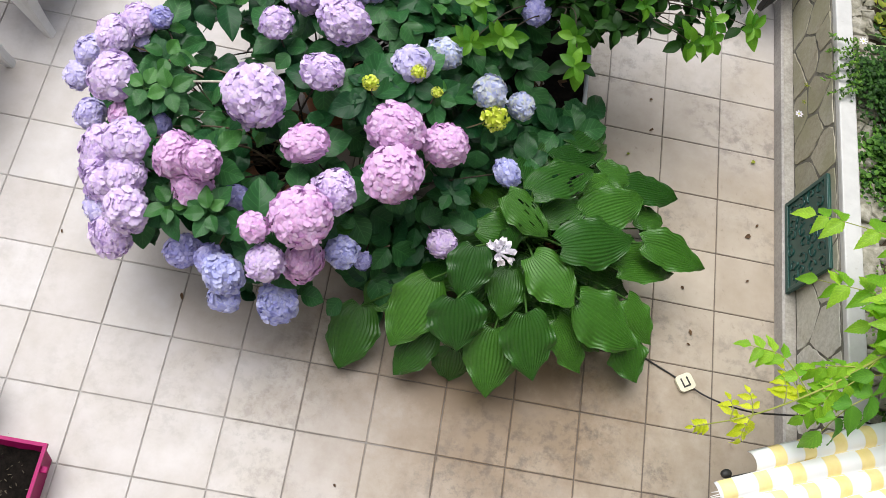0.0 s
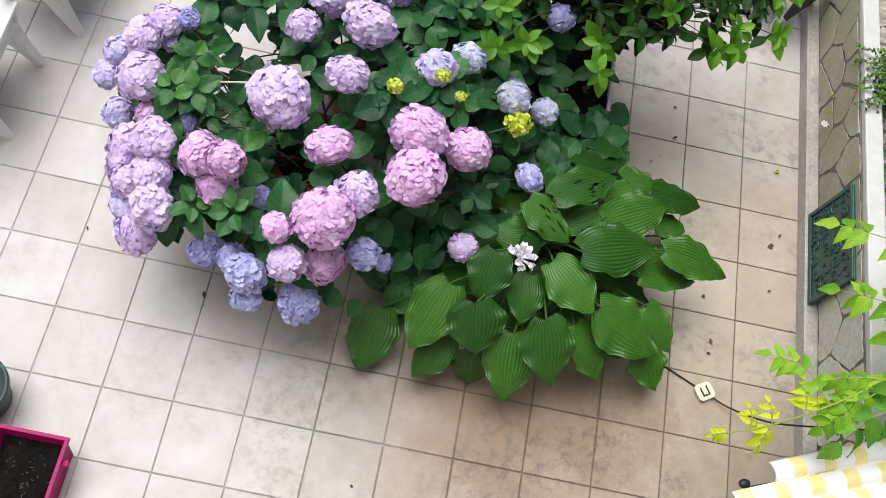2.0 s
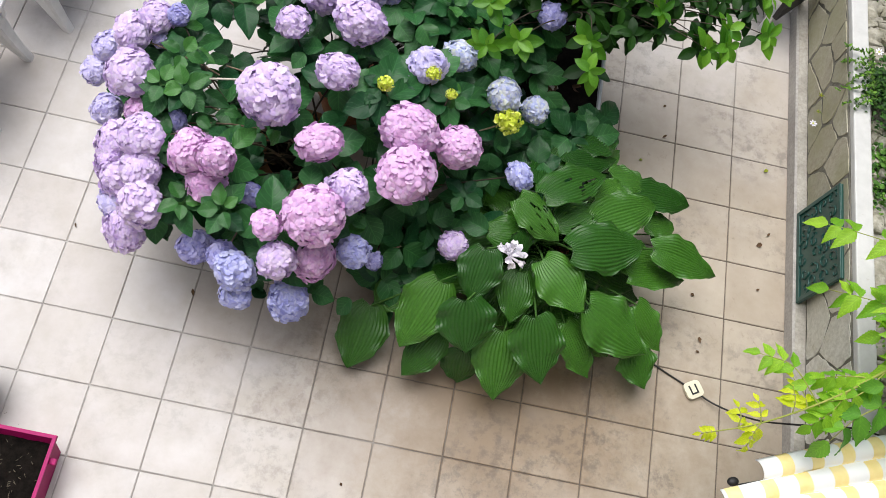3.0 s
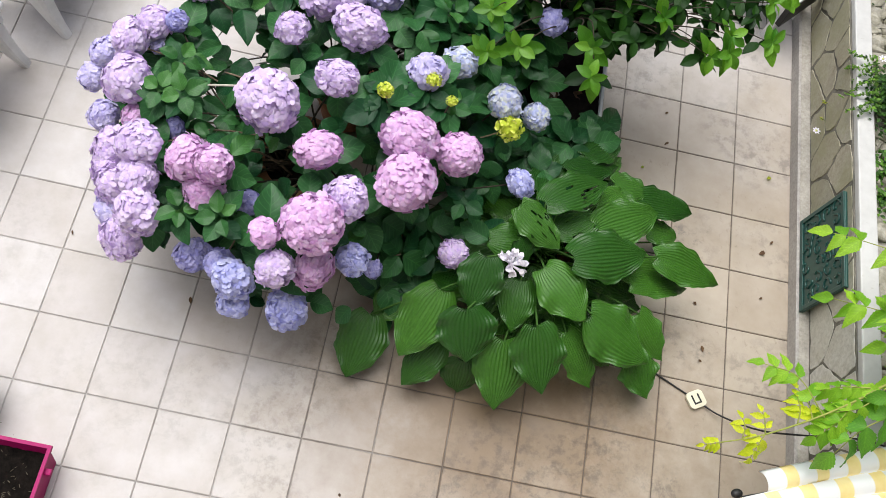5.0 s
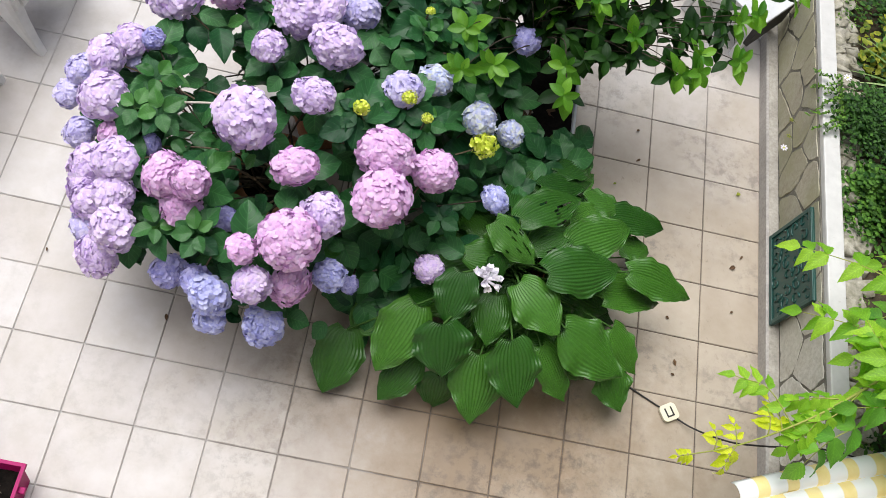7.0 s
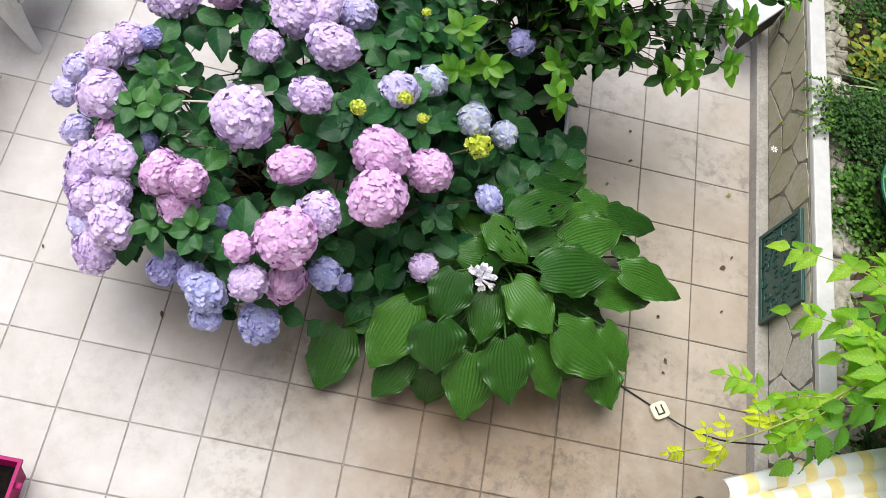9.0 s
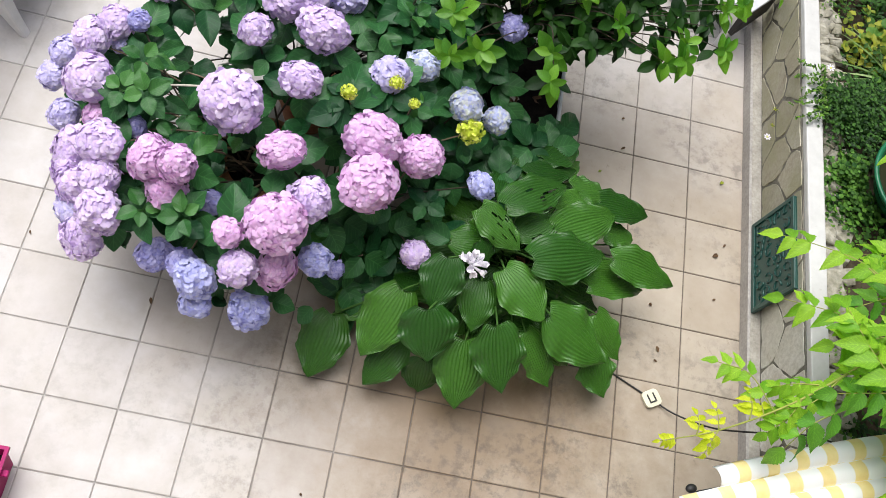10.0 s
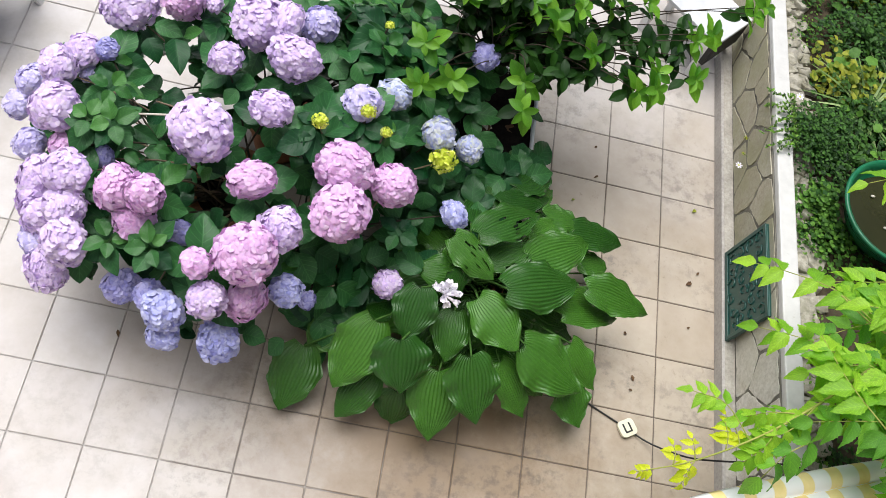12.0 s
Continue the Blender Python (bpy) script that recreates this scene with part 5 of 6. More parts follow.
# ---- things: planting bed ----
SMALL_LEAF = leaf_mesh(COVER_LEAF, 0.6, 5, 2, 0.2, 0.2, 0.0, 0.0, 0.45, 0.4, seed=81)
DARK_SMALL = leaf_mesh(COVER_DARK, 0.62, 5, 2, 0.2, 0.2, 0.0, 0.0, 0.45, 0.4, seed=84)
DISC_LEAF = leaf_mesh(COVER_BRIGHT, 1.0, 8, 6, 0.12, -0.10, 0.05, 0.0, 0.5, 1.3, seed=85)
YELLOW_LEAF = leaf_mesh(COVER_YELLOW, 0.7, 5, 4, 0.2, 0.2, 0.05, 0.08, 0.45, 0.4, seed=82)
BLADE = leaf_mesh(GRASS_BLADE, 0.05, 8, 2, 0.75, 0.3, 0.0, 0.0, 0.3, 0.9, seed=83)
brng = random.Random(31)


def carpet(name, label, me, x0, x1, y0, y1, count, size, height, clumps, category="ground cover", base=BED_TOP, edge=WALL_X + 0.12):
    """Many small leaves in soft clumps over a stretch of the bed."""
    spots = [(brng.uniform(x0, x1), brng.uniform(y0, y1), brng.uniform(0.06, 0.16)) for _ in range(clumps)]
    pieces = []
    for _ in range(count):
        cx, cy, cr = brng.choice(spots)
        a, r = brng.uniform(0, 6.283), cr * math.sqrt(brng.random())
        x, y = cx + r * math.cos(a), cy + r * math.sin(a)
        z = base + height * (1.1 - (r / cr) ** 2) * brng.uniform(0.35, 1.0)
        d = Vector((brng.uniform(-1, 1), brng.uniform(-1, 1), brng.uniform(-0.15, 0.4))).normalized()
        p = Vector((max(x, edge), y, z))
        pieces.append((me, leaf_pose(p, p + d * size * brng.uniform(0.6, 1.3))))
    ob = new(name, joined(pieces))
    return tagged(ob, label, category, kind="stuff")


carpet("ground_cover", "low dark green ground cover of small leaves", DARK_SMALL, 3.36, 4.4, 1.50, 3.8, 14000, 0.027, 0.15, 130)
carpet("sparse_weeds", "sparse small weeds on the bare soil", DARK_SMALL, 3.30, 4.3, -0.2, 1.50, 3600, 0.024, 0.09, 46)
carpet("creeping_weeds", "small creeping weeds between the edge stones", SMALL_LEAF, 3.25, 3.36, -0.2, 3.6, 1300, 0.016, 0.06, 34)
carpet("clover_patch", "bushy patch of round bright clover-like leaves", DISC_LEAF, 3.27, 3.36, 1.30, 1.50, 560, 0.022, 0.14, 6)
carpet("clover_patch", "bushy patch of round bright clover-like leaves", DISC_LEAF, 3.33, 3.40, 1.06, 1.24, 360, 0.021, 0.11, 4)
carpet("broad_leaved_weeds", "scattered broad bright green leaves in the bed", DISC_LEAF, 3.40, 4.2, 2.15, 3.5, 240, 0.062, 0.20, 26)
carpet("broad_leaved_weeds", "scattered broad bright green leaves in the bed", DISC_LEAF, 3.46, 3.9, 1.62, 1.95, 60, 0.044, 0.18, 9)
carpet("trailing_plant", "dark small-leaved trailing plant spilling over the white coping", DARK_SMALL, 3.17, 3.42, 1.58, 1.88, 2300, 0.020, 0.10, 14, base=WALL_TOP + 0.01, edge=3.12)
carpet("yellowing_plant", "yellowing leafy weeds in the bed", YELLOW_LEAF, 3.36, 3.66, 2.06, 2.32, 240, 0.044, 0.17, 8)
carpet("yellowing_plant", "yellowing leafy weeds in the bed", YELLOW_LEAF, 3.40, 4.0, 2.45, 3.0, 300, 0.050, 0.20, 10)

def spray(y, reach, drop, seed):
    """A thin trailing shoot with small leaves and white flowers that hangs over the coping."""
    rnd = random.Random(seed)
    line = bend([(3.20, y, BED_TOP + 0.04), (3.15, y + 0.01, WALL_TOP + 0.075), (3.10 - 0.3 * reach, y + rnd.uniform(-0.03, 0.03), WALL_TOP + 0.075), (3.07 - reach, y + rnd.uniform(-0.05, 0.05), WALL_TOP + 0.05 - drop)], 5)
    sp = thing("trailing_shoot", "thin trailing shoot with small leaves hanging over the white coping", "trailing plant", line[0], group="shoots over the coping")
    sh = Matrix.Translation(-line[0])
    part("stem", tube(bmesh.new(), line, 0.0016, 0.001, 5), STEM_GREEN, sp, smooth=True, m=sh)
    for q in line[3:]:
        for _ in range(3):
            d = Vector((rnd.uniform(-1, 1), rnd.uniform(-1, 1), rnd.uniform(-0.2, 0.8))).normalized()
            part("leaf", SMALL_LEAF, None, sp, m=sh @ leaf_pose(q, q + d * rnd.uniform(0.012, 0.022)))
    return sp


for k in range(9):
    spray(1.60 + 0.035 * k, (0.005, 0.03, 0.015, 0.04, 0.02)[k % 5], (0.0, 0.05, 0.02, 0.08)[k % 4], 90 + k)


def grass_tuft(x, y, count, length):
    """A fountain of arching narrow blades."""
    tuft = thing("grass_tuft", "tuft of arching narrow grass blades in the bed", "grass", (x, y, BED_TOP), group="grass in the bed")
    for k in range(count):
        a = brng.uniform(0, 6.283)
        d = Vector((math.cos(a) * 0.8, math.sin(a) * 0.8, brng.uniform(0.5, 1.2))).normalized()
        part("blade", BLADE, None, tuft, m=leaf_pose((0, 0, 0), d * length * brng.uniform(0.7, 1.2), (0, 0, 1)))


grass_tuft(3.60, 1.98, 46, 0.30)
grass_tuft(3.74, 2.08, 34, 0.28)


def rubble(x, y, sx, sy, sz, seed):
    """A rough stone lying at the bed's edge."""
    rnd = random.Random(seed)
    bm = bmesh.new()
    bmesh.ops.create_cube(bm, size=1.9)
    for _ in range(9):
        d = Vector((rnd.gauss(0, 1), rnd.gauss(0, 1), rnd.gauss(0, 0.8))).normalized()
        cut = bmesh.ops.bisect_plane(bm, geom=bm.verts[:] + bm.edges[:] + bm.faces[:], plane_co=d * rnd.uniform(0.72, 0.98), plane_no=d, clear_outer=True)
        rim = [e for e in cut["geom_cut"] if isinstance(e, bmesh.types.BMEdge)]
        if rim:
            bmesh.ops.contextual_create(bm, geom=rim)
    bmesh.ops.bevel(bm, geom=bm.edges[:], offset=0.05, segments=1, affect="EDGES")
    bmesh.ops.triangulate(bm, faces=bm.faces[:])
    bmesh.ops.subdivide_edges(bm, edges=bm.edges[:], cuts=1)
    off = Vector((rnd.uniform(0, 50), rnd.uniform(0, 50), rnd.uniform(0, 50)))
    for v in bm.verts:
        v.co *= 1 + 0.22 * noise.noise(v.co * 2.5 + off)
    m = pose(x, y, BED_TOP + 0.35 * sz, rnd.uniform(-12, 12), rnd.uniform(-12, 12), rnd.uniform(-25, 25)) @ Matrix.Diagonal((sx, sy, sz, 1))
    bm.transform(m)
    return part("stone", bm, RUBBLE, edging, smooth=True)


edging = part("rubble_edge", slab(bmesh.new(), WALL_X + 0.1, 3.29, -2.4, 9.0, 0.30, BED_TOP + 0.012), BED_EDGE, None)
tagged(edging, "rough rubble edge of the planting bed in crumbling mortar", "edging", kind="structure")
y, k = -0.5, 0
while y < 3.9:
    ly = brng.uniform(0.025, 0.06)
    x = 3.185
    while x < 3.30:
        lx = brng.uniform(0.02, 0.045)
        if brng.random() < 0.9:
            rubble(x + lx, y + ly + brng.uniform(-0.015, 0.015), lx * 1.15, ly * brng.uniform(0.7, 1.2), brng.uniform(0.015, 0.035), k)
        x, k = x + 2 * lx, k + 1
    y += 2 * ly


def green_pot(x, y, r, h):
    pot = thing("garden_pot", "large round glossy green plastic pot holding dark water and soil", "pot", (x, y, BED_TOP))
    part("pot_body", lathe(bmesh.new(), [(r * 0.48, 0), (r * 0.86, h - 0.04), (r * 0.95, h - 0.012), (r, h - 0.004), (r * 1.01, h + 0.004), (r * 0.985, h + 0.012), (r * 0.94, h + 0.008), (r * 0.90, h - 0.01), (r * 0.86, h - 0.05), (r * 0.8, h - 0.10)], 72), GREEN_PLASTIC, pot, smooth=True)
    part("soil", lathe(bmesh.new(), [(r * 0.6, h - 0.09), (r * 0.86, h - 0.06), (r * 0.3, h - 0.055)], 32), MURKY_WATER, pot, "murky dark water")
    for a, d in ((2.4, 0.5), (4.0, 0.3)):
        bm = bmesh.new()
        bmesh.ops.create_icosphere(bm, subdivisions=2, radius=0.012, matrix=Matrix.Translation((d * r * math.cos(a), d * r * math.sin(a), h - 0.05)) @ Matrix.Diagonal((1, 0.6, 0.5, 1)))
        part("pebble", bm, STEM_PALE, pot, "pale pebble on the soil", True)
    return pot


green_pot(3.62, 1.29, 0.285, 0.22)


def daisy(x, y, z, r, petals, centre_mat, petal_mat, label):
    """A small flower leaning out from the wall on a thin stalk."""
    ob = thing("wall_flower", label, "flower", (x, y, z), group="small flowers on the wall")
    bm = bmesh.new()
    tube(bm, [(0.045, 0.0, -0.03), (0.02, 0.0, -0.005), (0, 0, 0)], 0.0015, 0.001, 5)
    part("stalk", bm, STEM_GREEN, ob)
    for k in range(petals):
        a = 6.283 * k / petals
        bm = bmesh.new()
        pts = [(0.15, 0.0), (0.6, 0.24), (1.0, 0.14), (1.0, -0.14), (0.6, -0.24)]
        lo = [bm.verts.new((u * r, v * r, 0.001 + 0.15 * r * u)) for u, v in pts]
        hi = [bm.verts.new((u * r, v * r, 0.002 + 0.15 * r * u)) for u, v in pts]
        bm.faces.new(hi)
        bm.faces.new(lo[::-1])
        for i in range(5):
            bm.faces.new((lo[i], lo[(i + 1) % 5], hi[(i + 1) % 5], hi[i]))
        part("petal", bm, petal_mat, ob, m=Matrix.Rotation(a, 4, "Z"))
    bm = bmesh.new()
    bmesh.ops.create_icosphere(bm, subdivisions=1, radius=r * 0.3, matrix=Matrix.Translation((0, 0, r * 0.12)))
    part("centre", bm, centre_mat, ob)


daisy(3.03, 1.66, 0.20, 0.020, 7, PETAL_GREEN, PETAL_WHITE, "small white daisy growing out of the wall joint")
daisy(3.165, 1.87, 0.57, 0.020, 7, PETAL_GREEN, PETAL_WHITE, "small white daisy above the coping")
daisy(3.03, 1.78, 0.28, 0.014, 5, COVER_YELLOW, COVER_YELLOW, "small yellow flower growing out of the wall joint")
daisy(3.03, 1.70, 0.25, 0.012, 5, COVER_YELLOW, COVER_YELLOW, "small yellow flower growing out of the wall joint")


# ---- things on the terrace ----
def leaning_mat():
    """A dark green relief plate standing against the wall."""
    ob = thing("relief_plate", "dark green ornamental relief plate leaning against the stone wall", "plate", (3.030, 0.96, LEDGE))
    ob.matrix_basis = pose(3.030, 0.96, LEDGE, 0, 5.5, 0)
    bm = slab(bmesh.new(), -0.012, 0.0, -0.24, 0.24, 0.0, 0.345, 0.003)
    part("plate", bm, GREEN_METAL, ob)
    bm = bmesh.new()
    for y0, y1, z0, z1 in ((-0.24, 0.24, 0.0, 0.022), (-0.24, 0.24, 0.323, 0.345), (-0.24, -0.218, 0.022, 0.323), (0.218, 0.24, 0.022, 0.323)):
        slab(bm, -0.020, -0.011, y0, y1, z0, z1, 0.003)
    part("border", bm, GREEN_METAL, ob)
    rnd = random.Random(8)
    for k in range(24):
        cy, cz = -0.18 + 0.072 * (k % 6) + rnd.uniform(-0.012, 0.012), 0.06 + 0.075 * (k // 6) + rnd.uniform(-0.012, 0.012)
        turn_by = rnd.choice((-1, 1))
        pts = []
        for i in range(15):
            a = k * 1.7 + i * 0.42
            r = rnd.uniform(0.030, 0.042) * (1 - i / 17)
            pts.append((-0.013, cy + r * math.cos(a) * turn_by, cz + r * math.sin(a)))
        part("scroll", tube(bmesh.new(), pts, 0.0065, 0.004, 6), GREEN_METAL, ob, smooth=True)
    return ob


leaning_mat()

magenta = planter_box("flower_box", "magenta plastic flower box filled with dark soil", -0.285, -0.005, -1.10, -0.556, 0.18, 0.014, MAGENTA, 0.06, taper=0.88)
bm = slab(bmesh.new(), 0.128, 0.162, 0.165, 0.190, 0.135, 0.158, 0.004)
part("side_clip", bm, MAGENTA, magenta)
crumbs = random.Random(4)
bm = bmesh.new()
for k in range(90):
    s = crumbs.uniform(0.0012, 0.0028)
    bmesh.ops.create_icosphere(bm, subdivisions=1, radius=s, matrix=Matrix.Translation((crumbs.gauss(0.0, 0.05), crumbs.gauss(0.04, 0.10), 0.124)) @ Matrix.Rotation(crumbs.uniform(0, 3.1), 4, "Z") @ Matrix.Diagonal((3.4, 0.6, 0.6, 1)))
ob = part("soil_crumbs", bm, STRAW, magenta, "pale straw bits on the soil")
ob["kind"] = "stuff"

dark_pot = thing("plant_pot", "round dark grey-green plastic plant pot", "plant pot", (-0.425, -0.44, 0))
part("pot_body", lathe(bmesh.new(), [(0.095, 0), (0.125, 0.17), (0.135, 0.172), (0.137, 0.20), (0.13, 0.205), (0.122, 0.20), (0.118, 0.17)], 56), DARK_PLASTIC, dark_pot, smooth=True)
part("soil", lathe(bmesh.new(), [(0.05, 0.14), (0.117, 0.168), (0.03, 0.175)], 32), SOIL, dark_pot, "dark potting soil")


def garden_chair(x, y, rz):
    """A moulded plastic chair: broad tapering legs, dished seat, slatted back, arms."""
    ch = thing("garden_chair", "white moulded plastic garden chair with splayed tapering legs", "chair", (x, y, 0), rz, "garden chairs")
    for sx, sy in ((-1, -1), (1, -1), (1, 1), (-1, 1)):
        bm = bmesh.new()
        rings = []
        for k in range(7):
            f = k / 6
            w, d = 0.022 + 0.030 * f, 0.019 + 0.075 * f ** 1.4
            cx, cy = sx * (0.21 - 0.01 * f ** 0.85), sy * (0.225 - 0.15 * f ** 0.9)
            rings.append([bm.verts.new((cx + a * w, cy + b * d, 0.41 * f)) for a, b in ((-1, -0.7), (-0.7, -1), (0.7, -1), (1, -0.7), (1, 0.7), (0.7, 1), (-0.7, 1), (-1, 0.7))])
        for a, b in zip(rings, rings[1:]):
            for k in range(8):
                bm.faces.new((a[k], a[(k + 1) % 8], b[(k + 1) % 8], b[k]))
        bm.faces.new(rings[0][::-1])
        bm.faces.new(rings[-1])
        part("leg", bm, WHITE_PLASTIC, ch, smooth=False)
    part("seat", slab(bmesh.new(), -0.24, 0.24, -0.23, 0.23, 0.405, 0.43, 0.01), WHITE_PLASTIC, ch)
    for s in (-1, 1):
        part("side_apron", slab(bmesh.new(), s * 0.215 - 0.012, s * 0.215 + 0.012, -0.20, 0.20, 0.30, 0.406, 0.006), WHITE_PLASTIC, ch)
        part("end_apron", slab(bmesh.new(), -0.19, 0.19, s * 0.19 - 0.012, s * 0.19 + 0.012, 0.30, 0.406, 0.006), WHITE_PLASTIC, ch)
    for k in range(5):
        cx = -0.16 + 0.08 * k
        part("back_slat", slab(bmesh.new(), cx - 0.028, cx + 0.028, 0.215, 0.235, 0.43, 0.80, 0.006), WHITE_PLASTIC, ch)
    part("top_rail", slab(bmesh.new(), -0.23, 0.23, 0.212, 0.24, 0.795, 0.85, 0.01), WHITE_PLASTIC, ch)
    for s in (-1, 1):
        part("arm", slab(bmesh.new(), s * 0.25 - 0.025, s * 0.25 + 0.025, -0.22, 0.235, 0.63, 0.65, 0.008), WHITE_PLASTIC, ch)
        part("arm_post", slab(bmesh.new(), s * 0.25 - 0.02, s * 0.25 + 0.02, -0.21, -0.17, 0.40, 0.635, 0.008), WHITE_PLASTIC, ch)
    return ch


garden_chair(-1.00, 0.957, 90)
garden_chair(-0.83, 1.626, 78)


def white_bench():
    """A white slab-topped box standing askew by the wall."""
    b = thing("white_bench", "white slab-topped bench standing askew beside the stone wall", "bench", (2.81, 2.615, 0), 49)
    part("top", slab(bmesh.new(), -0.22, 0.10, -0.24, 0.30, 0.315, 0.34, 0.006), BENCH_WHITE, b)
    # Added black strip: the shade below the top's edge, put in as colour.
    part("apron", slab(bmesh.new(), -0.216, 0.096, -0.236, -0.205, 0.15, 0.315, 0.003), BLACK_RUBBER, b, "black strip standing in for the shade under the top edge")
    for sx in (-1, 1):
        for sy in (-1, 1):
            part("leg", slab(bmesh.new(), -0.06 + sx * 0.12 - 0.02, -0.06 + sx * 0.12 + 0.02, sy * 0.19 - 0.02, sy * 0.19 + 0.02, 0.0, 0.15, 0.004), WHITE_PLASTIC, b)


white_bench()


def cord():
    ob = thing("lamp_cord", "thin black electric cord with a cream inline clip", "cord", (2.567, 0.219, 0.0))
    s = Matrix.Translation((-2.567, -0.219, 0))
    line = bend([(1.95, 0.45, 0.006), (2.15, 0.40, 0.006), (2.315, 0.336, 0.006), (2.401, 0.292, 0.006), (2.567, 0.219, 0.010), (2.676, 0.161, 0.035), (2.807, 0.102, 0.13), (2.895, 0.062, 0.29), (3.056, 0.031, 0.495), (3.20, 0.02, 0.50), (3.40, 0.05, 0.47)], 6)
    part("cable", tube(bmesh.new(), line, 0.0042, 0.0042, 7), BLACK_RUBBER, ob, smooth=True, m=s)
    bm = slab(bmesh.new(), -0.044, 0.044, -0.042, 0.042, 0.0, 0.016)
    bmesh.ops.bevel(bm, geom=[e for e in bm.edges if abs(e.verts[0].co.z - e.verts[1].co.z) > 0.01], offset=0.022, segments=5, affect="EDGES", profile=0.5)
    clip = part("clip", bm, CREAM_PLASTIC, ob, "cream rounded square clip", m=pose(0, 0, 0.006, 0, 0, 31) @ Matrix.Diagonal((0.92, 0.92, 1, 1)))
    bm = bmesh.new()
    slab(bm, -0.020, -0.012, -0.024, 0.024, 0.0155, 0.0185, 0.001)
    slab(bm, 0.012, 0.020, -0.024, 0.024, 0.0155, 0.0185, 0.001)
    slab(bm, -0.012, 0.012, -0.024, -0.016, 0.0155, 0.0185, 0.001)
    part("slot", bm, BLACK_RUBBER, clip, "dark U-shaped slot")
    return ob


cord()


def striped_cloth():
    """A woven cloth in soft folds laid over a garden table."""
    ob = thing("striped_cloth", "folded yellow and white checked cloth with a fringed end", "cloth", (2.50, -0.40, 0.70), 20)
    bm = bmesh.new()
    uvl = bm.loops.layers.uv.new("UVMap")
    nu, nv, length, width = 50, 84, 1.5, 0.70
    grid = []
    for i in range(nu + 1):
        u = length * i / nu
        line = []
        for j in range(nv + 1):
            v = width * j / nv
            f = (v * 13.0) % 1.0
            z = 0.036 * math.sin(math.pi * f) ** 0.55 + 0.008 * noise.noise(Vector((u * 5, v * 9, 0)))
            ragged = 0.012 * noise.noise(Vector((v * 14, 3, 1))) + (0.125, -0.045, 0.07, 0.02, 0.06, 0.0, 0.04, 0.01)[int(v * 13.0) % 8]
            line.append((bm.verts.new((u + ragged * (1 - i / nu) - 0.02, 0.13 - v + 0.012 * math.sin(3 * u), z + 0.012)), (u, v)))
        grid.append(line)
    for i in range(nu):
        for j in range(nv):
            q = [grid[i][j], grid[i][j + 1], grid[i + 1][j + 1], grid[i + 1][j]]
            face = bm.faces.new([a[0] for a in q][::-1])
            for loop, a in zip(face.loops, q[::-1]):
                loop[uvl].uv = a[1]
    ends = [grid[0][j][0].co.copy() for j in range(nv + 1)]
    cloth = part("fabric", bm, CLOTH, ob, smooth=True)
    solid = cloth.modifiers.new("thickness", "SOLIDIFY")
    solid.thickness = 0.004
    rnd = random.Random(14)
    for j in range(14, nv + 1):
        e = ends[j]
        tip = e + Vector((-rnd.uniform(0.022, 0.035), rnd.uniform(-0.006, 0.006), -rnd.uniform(0.004, 0.012)))
        part("fringe_thread", tube(bmesh.new(), [e, e.lerp(tip, 0.5) + Vector((0, 0, 0.003)), tip], 0.0022, 0.0012, 5), FRINGE, ob, smooth=True)
    return ob


striped_cloth()
bm = bmesh.new()
bmesh.ops.create_uvsphere(bm, u_segments=20, v_segments=12, radius=0.017, matrix=Matrix.Diagonal((1.3, 1, 0.8, 1)))
table = thing("garden_table", "dark garden table under the checked cloth", "table", (3.05, -0.72, 0), 20)
part("tabletop", slab(bmesh.new(), -0.384, 0.75, -0.32, 0.551, 0.675, 0.698, 0.006), BLACK_RUBBER, table)
part("corner_cap", bm, BLACK_RUBBER, table, "round black corner cap", True, Matrix.Translation((-0.404, 0.561, 0.70)))
for sx in (-0.34, 0.68):
    for sy in (-0.27, 0.22):
        part("leg", slab(bmesh.new(), sx - 0.02, sx + 0.02, sy - 0.02, sy + 0.02, 0.0 if sx < 0 else BED_TOP, 0.675, 0.004), BLACK_RUBBER, table)


def litter(x, y, size, rz, material, label):
    """A crumpled scrap of leaf or petal on the tiles."""
    rnd = random.Random(int(1000 * (x + 3 * y)))
    me = leaf_mesh(material, rnd.uniform(0.4, 0.8), 6, 4, rnd.uniform(-0.2, 0.3), rnd.uniform(0.3, 0.7), 0.08, 0.05, 0.45, 0.4, seed=rnd.randint(0, 999))
    ob = new("fallen_leaf", me)
    ob.matrix_basis = pose(x, y, 0.002 + 0.25 * size, 0, 0, rz) @ Matrix.Diagonal((size, size, size, 1))
    tagged(ob, label, "leaf litter", "litter on the tiles")


BROWN, YELLOW = "small curled brown leaf scrap on the tiles", "yellow withered leaf on the tiles"
litter(0.29, 0.20, 0.035, 200, DRY_LEAF, BROWN)
litter(-0.29, 0.39, 0.020, 199, DRY_LEAF, BROWN)
litter(2.35, 1.53, 0.030, 129, DRY_LEAF, BROWN)
litter(2.89, 1.46, 0.026, 126, COVER_YELLOW, YELLOW)
litter(2.32, 1.70, 0.020, 304, DRY_LEAF, BROWN)
litter(2.58, 0.48, 0.030, 201, DRY_LEAF, BROWN)
litter(2.57, 0.41, 0.020, 255, DRY_LEAF, BROWN)
litter(2.91, 1.10, 0.025, 140, DRY_LEAF, BROWN)
litter(2.87, 1.03, 0.030, 116, DRY_LEAF, BROWN)
litter(2.53, 0.69, 0.020, 239, DRY_LEAF, BROWN)
litter(1.10, -0.49, 0.015, 215, DRY_LEAF, BROWN)
litter(2.85, 0.78, 0.020, 300, DRY_LEAF, BROWN)
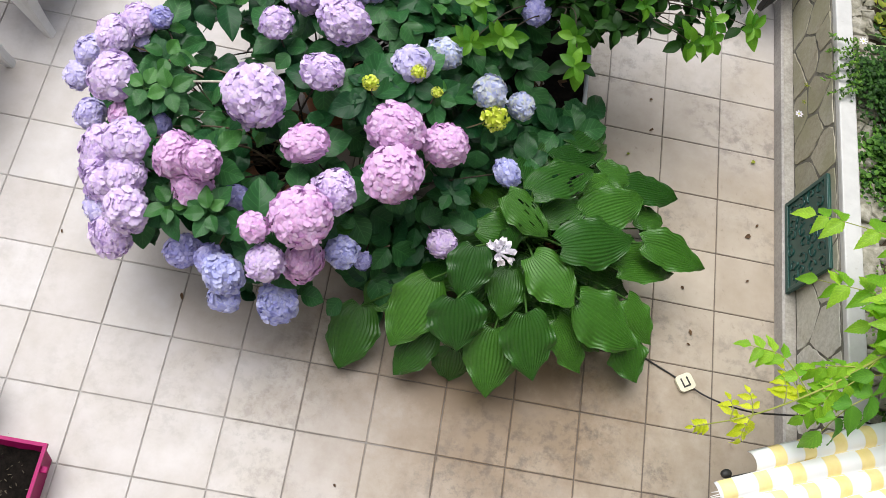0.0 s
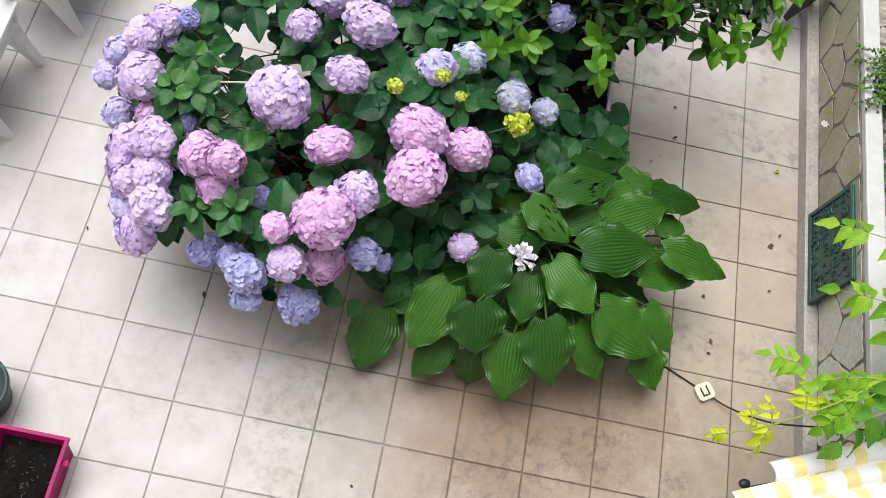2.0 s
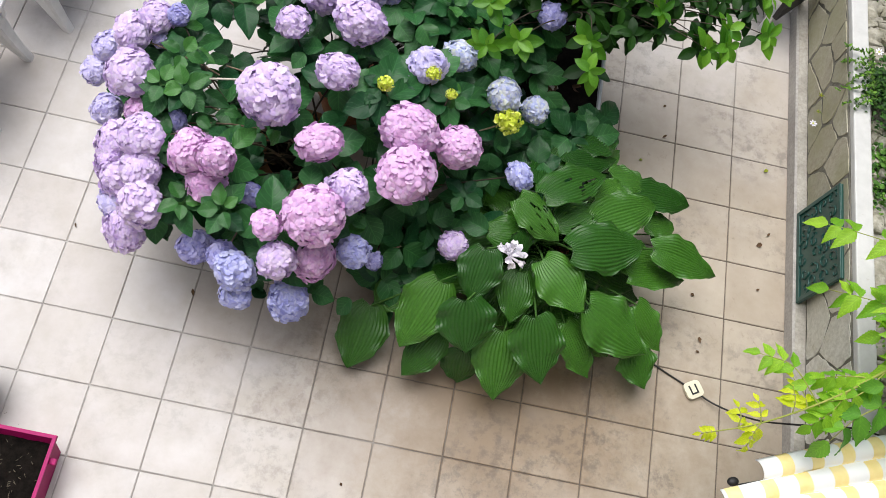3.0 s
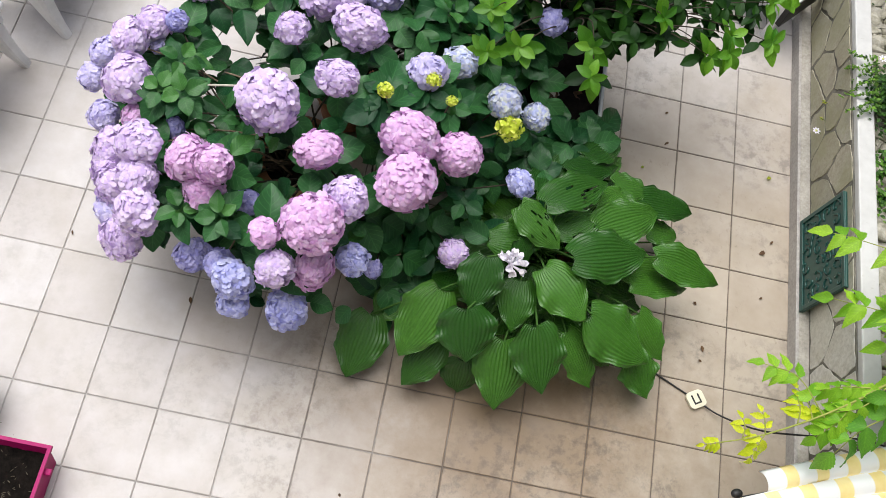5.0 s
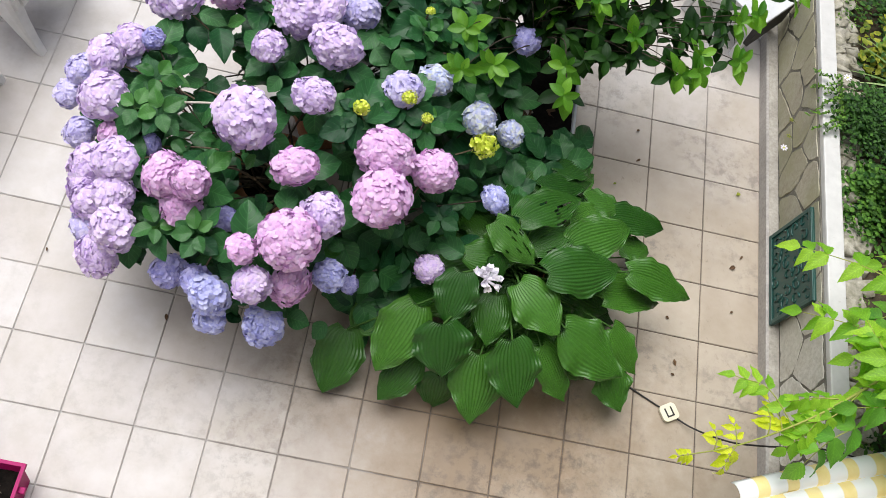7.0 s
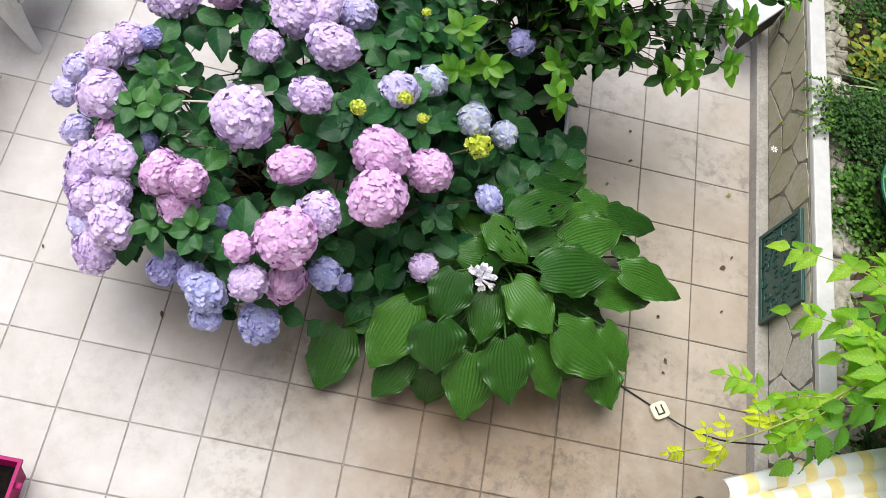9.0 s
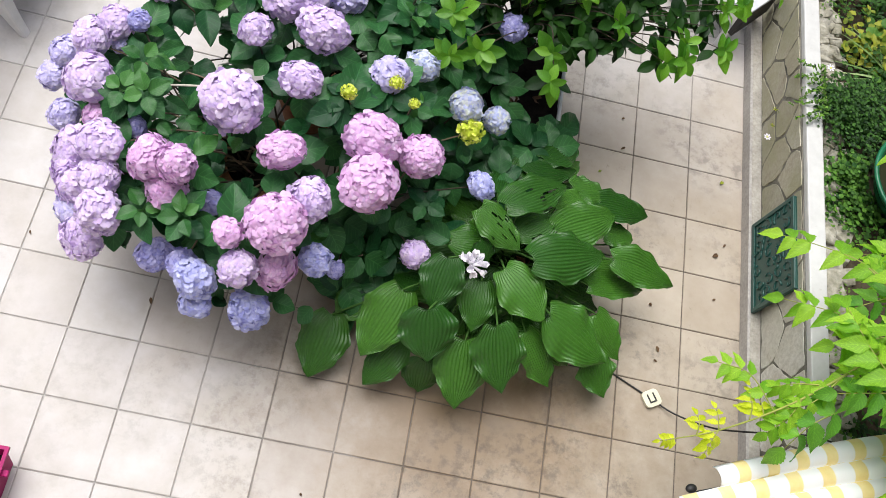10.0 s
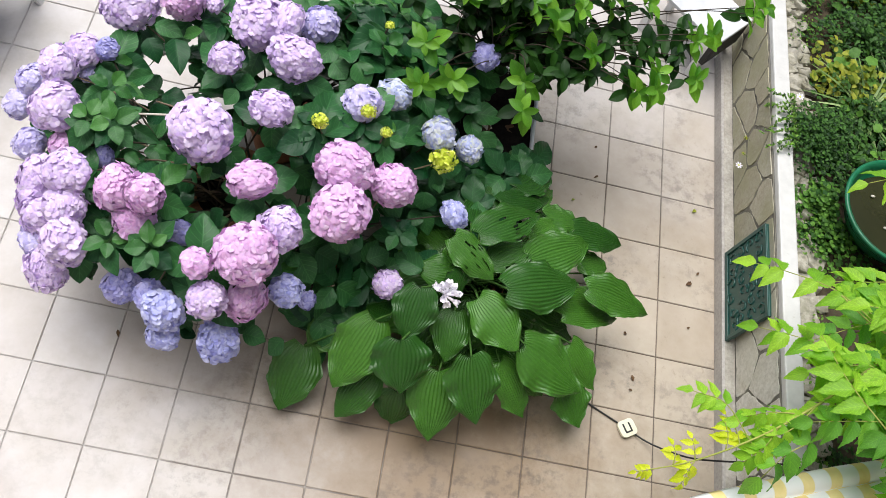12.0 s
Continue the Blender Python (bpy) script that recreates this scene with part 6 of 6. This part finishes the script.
litter(0.35, 0.87, 0.020, 140, DRY_LEAF, BROWN)
litter(2.22, 1.35, 0.020, 301, COVER_YELLOW, YELLOW)


# ---- pieces: wall stones and floor tiles ----
def clip_poly(poly, p, n):
    """The part of a polygon on the side of the line through p that n points away from."""
    out = []
    for a, b in zip(poly, poly[1:] + poly[:1]):
        da, db = (a - p).dot(n), (b - p).dot(n)
        if da <= 0:
            out.append(a)
        if (da < 0 < db) or (db < 0 < da):
            out.append(a.lerp(b, da / (da - db)))
    return out


STONE_MIDDLES = [(2.328, 0.196), (2.19, 0.39), (2.403, 0.307), (2.014, 0.44), (1.967, 0.241), (1.844, 0.44), (1.717, 0.129), (1.711, 0.329), (1.587, 0.431), (1.513, 0.258),
    (1.353, 0.352), (1.27, 0.199), (0.597, 0.175), (0.454, 0.346), (0.295, 0.219), (0.183, 0.401), (0.148, 0.137), (1.916, 0.129), (0.885, 0.295), (1.03, 0.16), (0.70, 0.38), (1.09, 0.37)]


def crazy_paving(y0, y1, z0, z1, size, parent):
    """Irregular flat stones with recessed joints over a stretch of the wall's face."""
    rnd = random.Random(17)
    seeds = [Vector(q) for q in STONE_MIDDLES]
    for _ in range(6000):
        q = Vector((rnd.uniform(y0, y1), rnd.uniform(z0 + 0.02, z1 - 0.02)))
        if not 0.05 < q.x < 2.45 and all((q - o).length > size * (0.85 + 0.5 * noise.noise(Vector((q.x * 3.1, q.y * 4, 0)))) for o in seeds):
            seeds.append(q)
    for s in seeds:
        poly = [Vector((y0, z0)), Vector((y1, z0)), Vector((y1, z1)), Vector((y0, z1))]
        for o in seeds:
            d = o - s
            if o is s or d.length > 4 * size:
                continue
            d.normalize()
            poly = clip_poly(poly, (s + o) / 2 - d * rnd.uniform(0.002, 0.007), d)
            if len(poly) < 3:
                break
        if len(poly) < 3:
            continue
        rough = []
        for a, b in zip(poly, poly[1:] + poly[:1]):
            side = (b - a)
            steps = max(1, int(side.length / 0.035))
            for k in range(steps):
                q = a + side * (k / steps)
                pull = rnd.uniform(0.0, 0.014) if k == 0 else rnd.uniform(-0.006, 0.009)
                rough.append(q + (s - q).normalized() * pull)
        out = rnd.uniform(0.002, 0.005)
        bm = bmesh.new()
        rings = []
        for depth, inset in ((-0.002, 0.0), (out - 0.0012, 0.0005), (out, 0.004)):
            rings.append([bm.verts.new((-depth + rnd.uniform(-0.0015, 0.0015), q.x + (s.x - q.x) * inset * 4, q.y + (s.y - q.y) * inset * 4)) for q in rough])
        m = len(rough)
        for a, b in zip(rings, rings[1:]):
            for k in range(m):
                bm.faces.new((a[k], a[(k + 1) % m], b[(k + 1) % m], b[k]))
        bm.faces.new(rings[-1])
        bmesh.ops.recalc_face_normals(bm, faces=bm.faces)
        part("stone", bm, STONE, parent, m=Matrix.Translation((WALL_X, 0, 0)))


crazy_paving(-1.2, 4.2, LEDGE + 0.004, WALL_TOP - 0.004, 0.215, wall)

TILES = [tile_mesh(s) for s in range(8)]
trng = random.Random(2)
outer = []
for i in range(-12, 10):
    for j in range(-8, 20):
        m = Matrix.Translation((PITCH * (i + 0.5), PITCH * (j + 0.5), trng.uniform(-0.0006, 0.0006))) @ Matrix.Rotation(trng.choice((0, 1, 2, 3)) * math.pi / 2 + trng.uniform(-0.002, 0.002), 4, "Z")
        me = trng.choice(TILES)
        if -5 <= i and -4 <= j <= 12:
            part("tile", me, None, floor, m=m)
        else:
            outer.append((me, m))
verts, faces = [], []
for me, m in outer:
    n = len(verts)
    verts += [m @ v.co for v in me.vertices]
    faces += [[n + k for k in p.vertices] for p in me.polygons]
far_tiles = bpy.data.meshes.new("mesh")
far_tiles.from_pydata(verts, [], faces)
far_tiles.materials.append(TILE)
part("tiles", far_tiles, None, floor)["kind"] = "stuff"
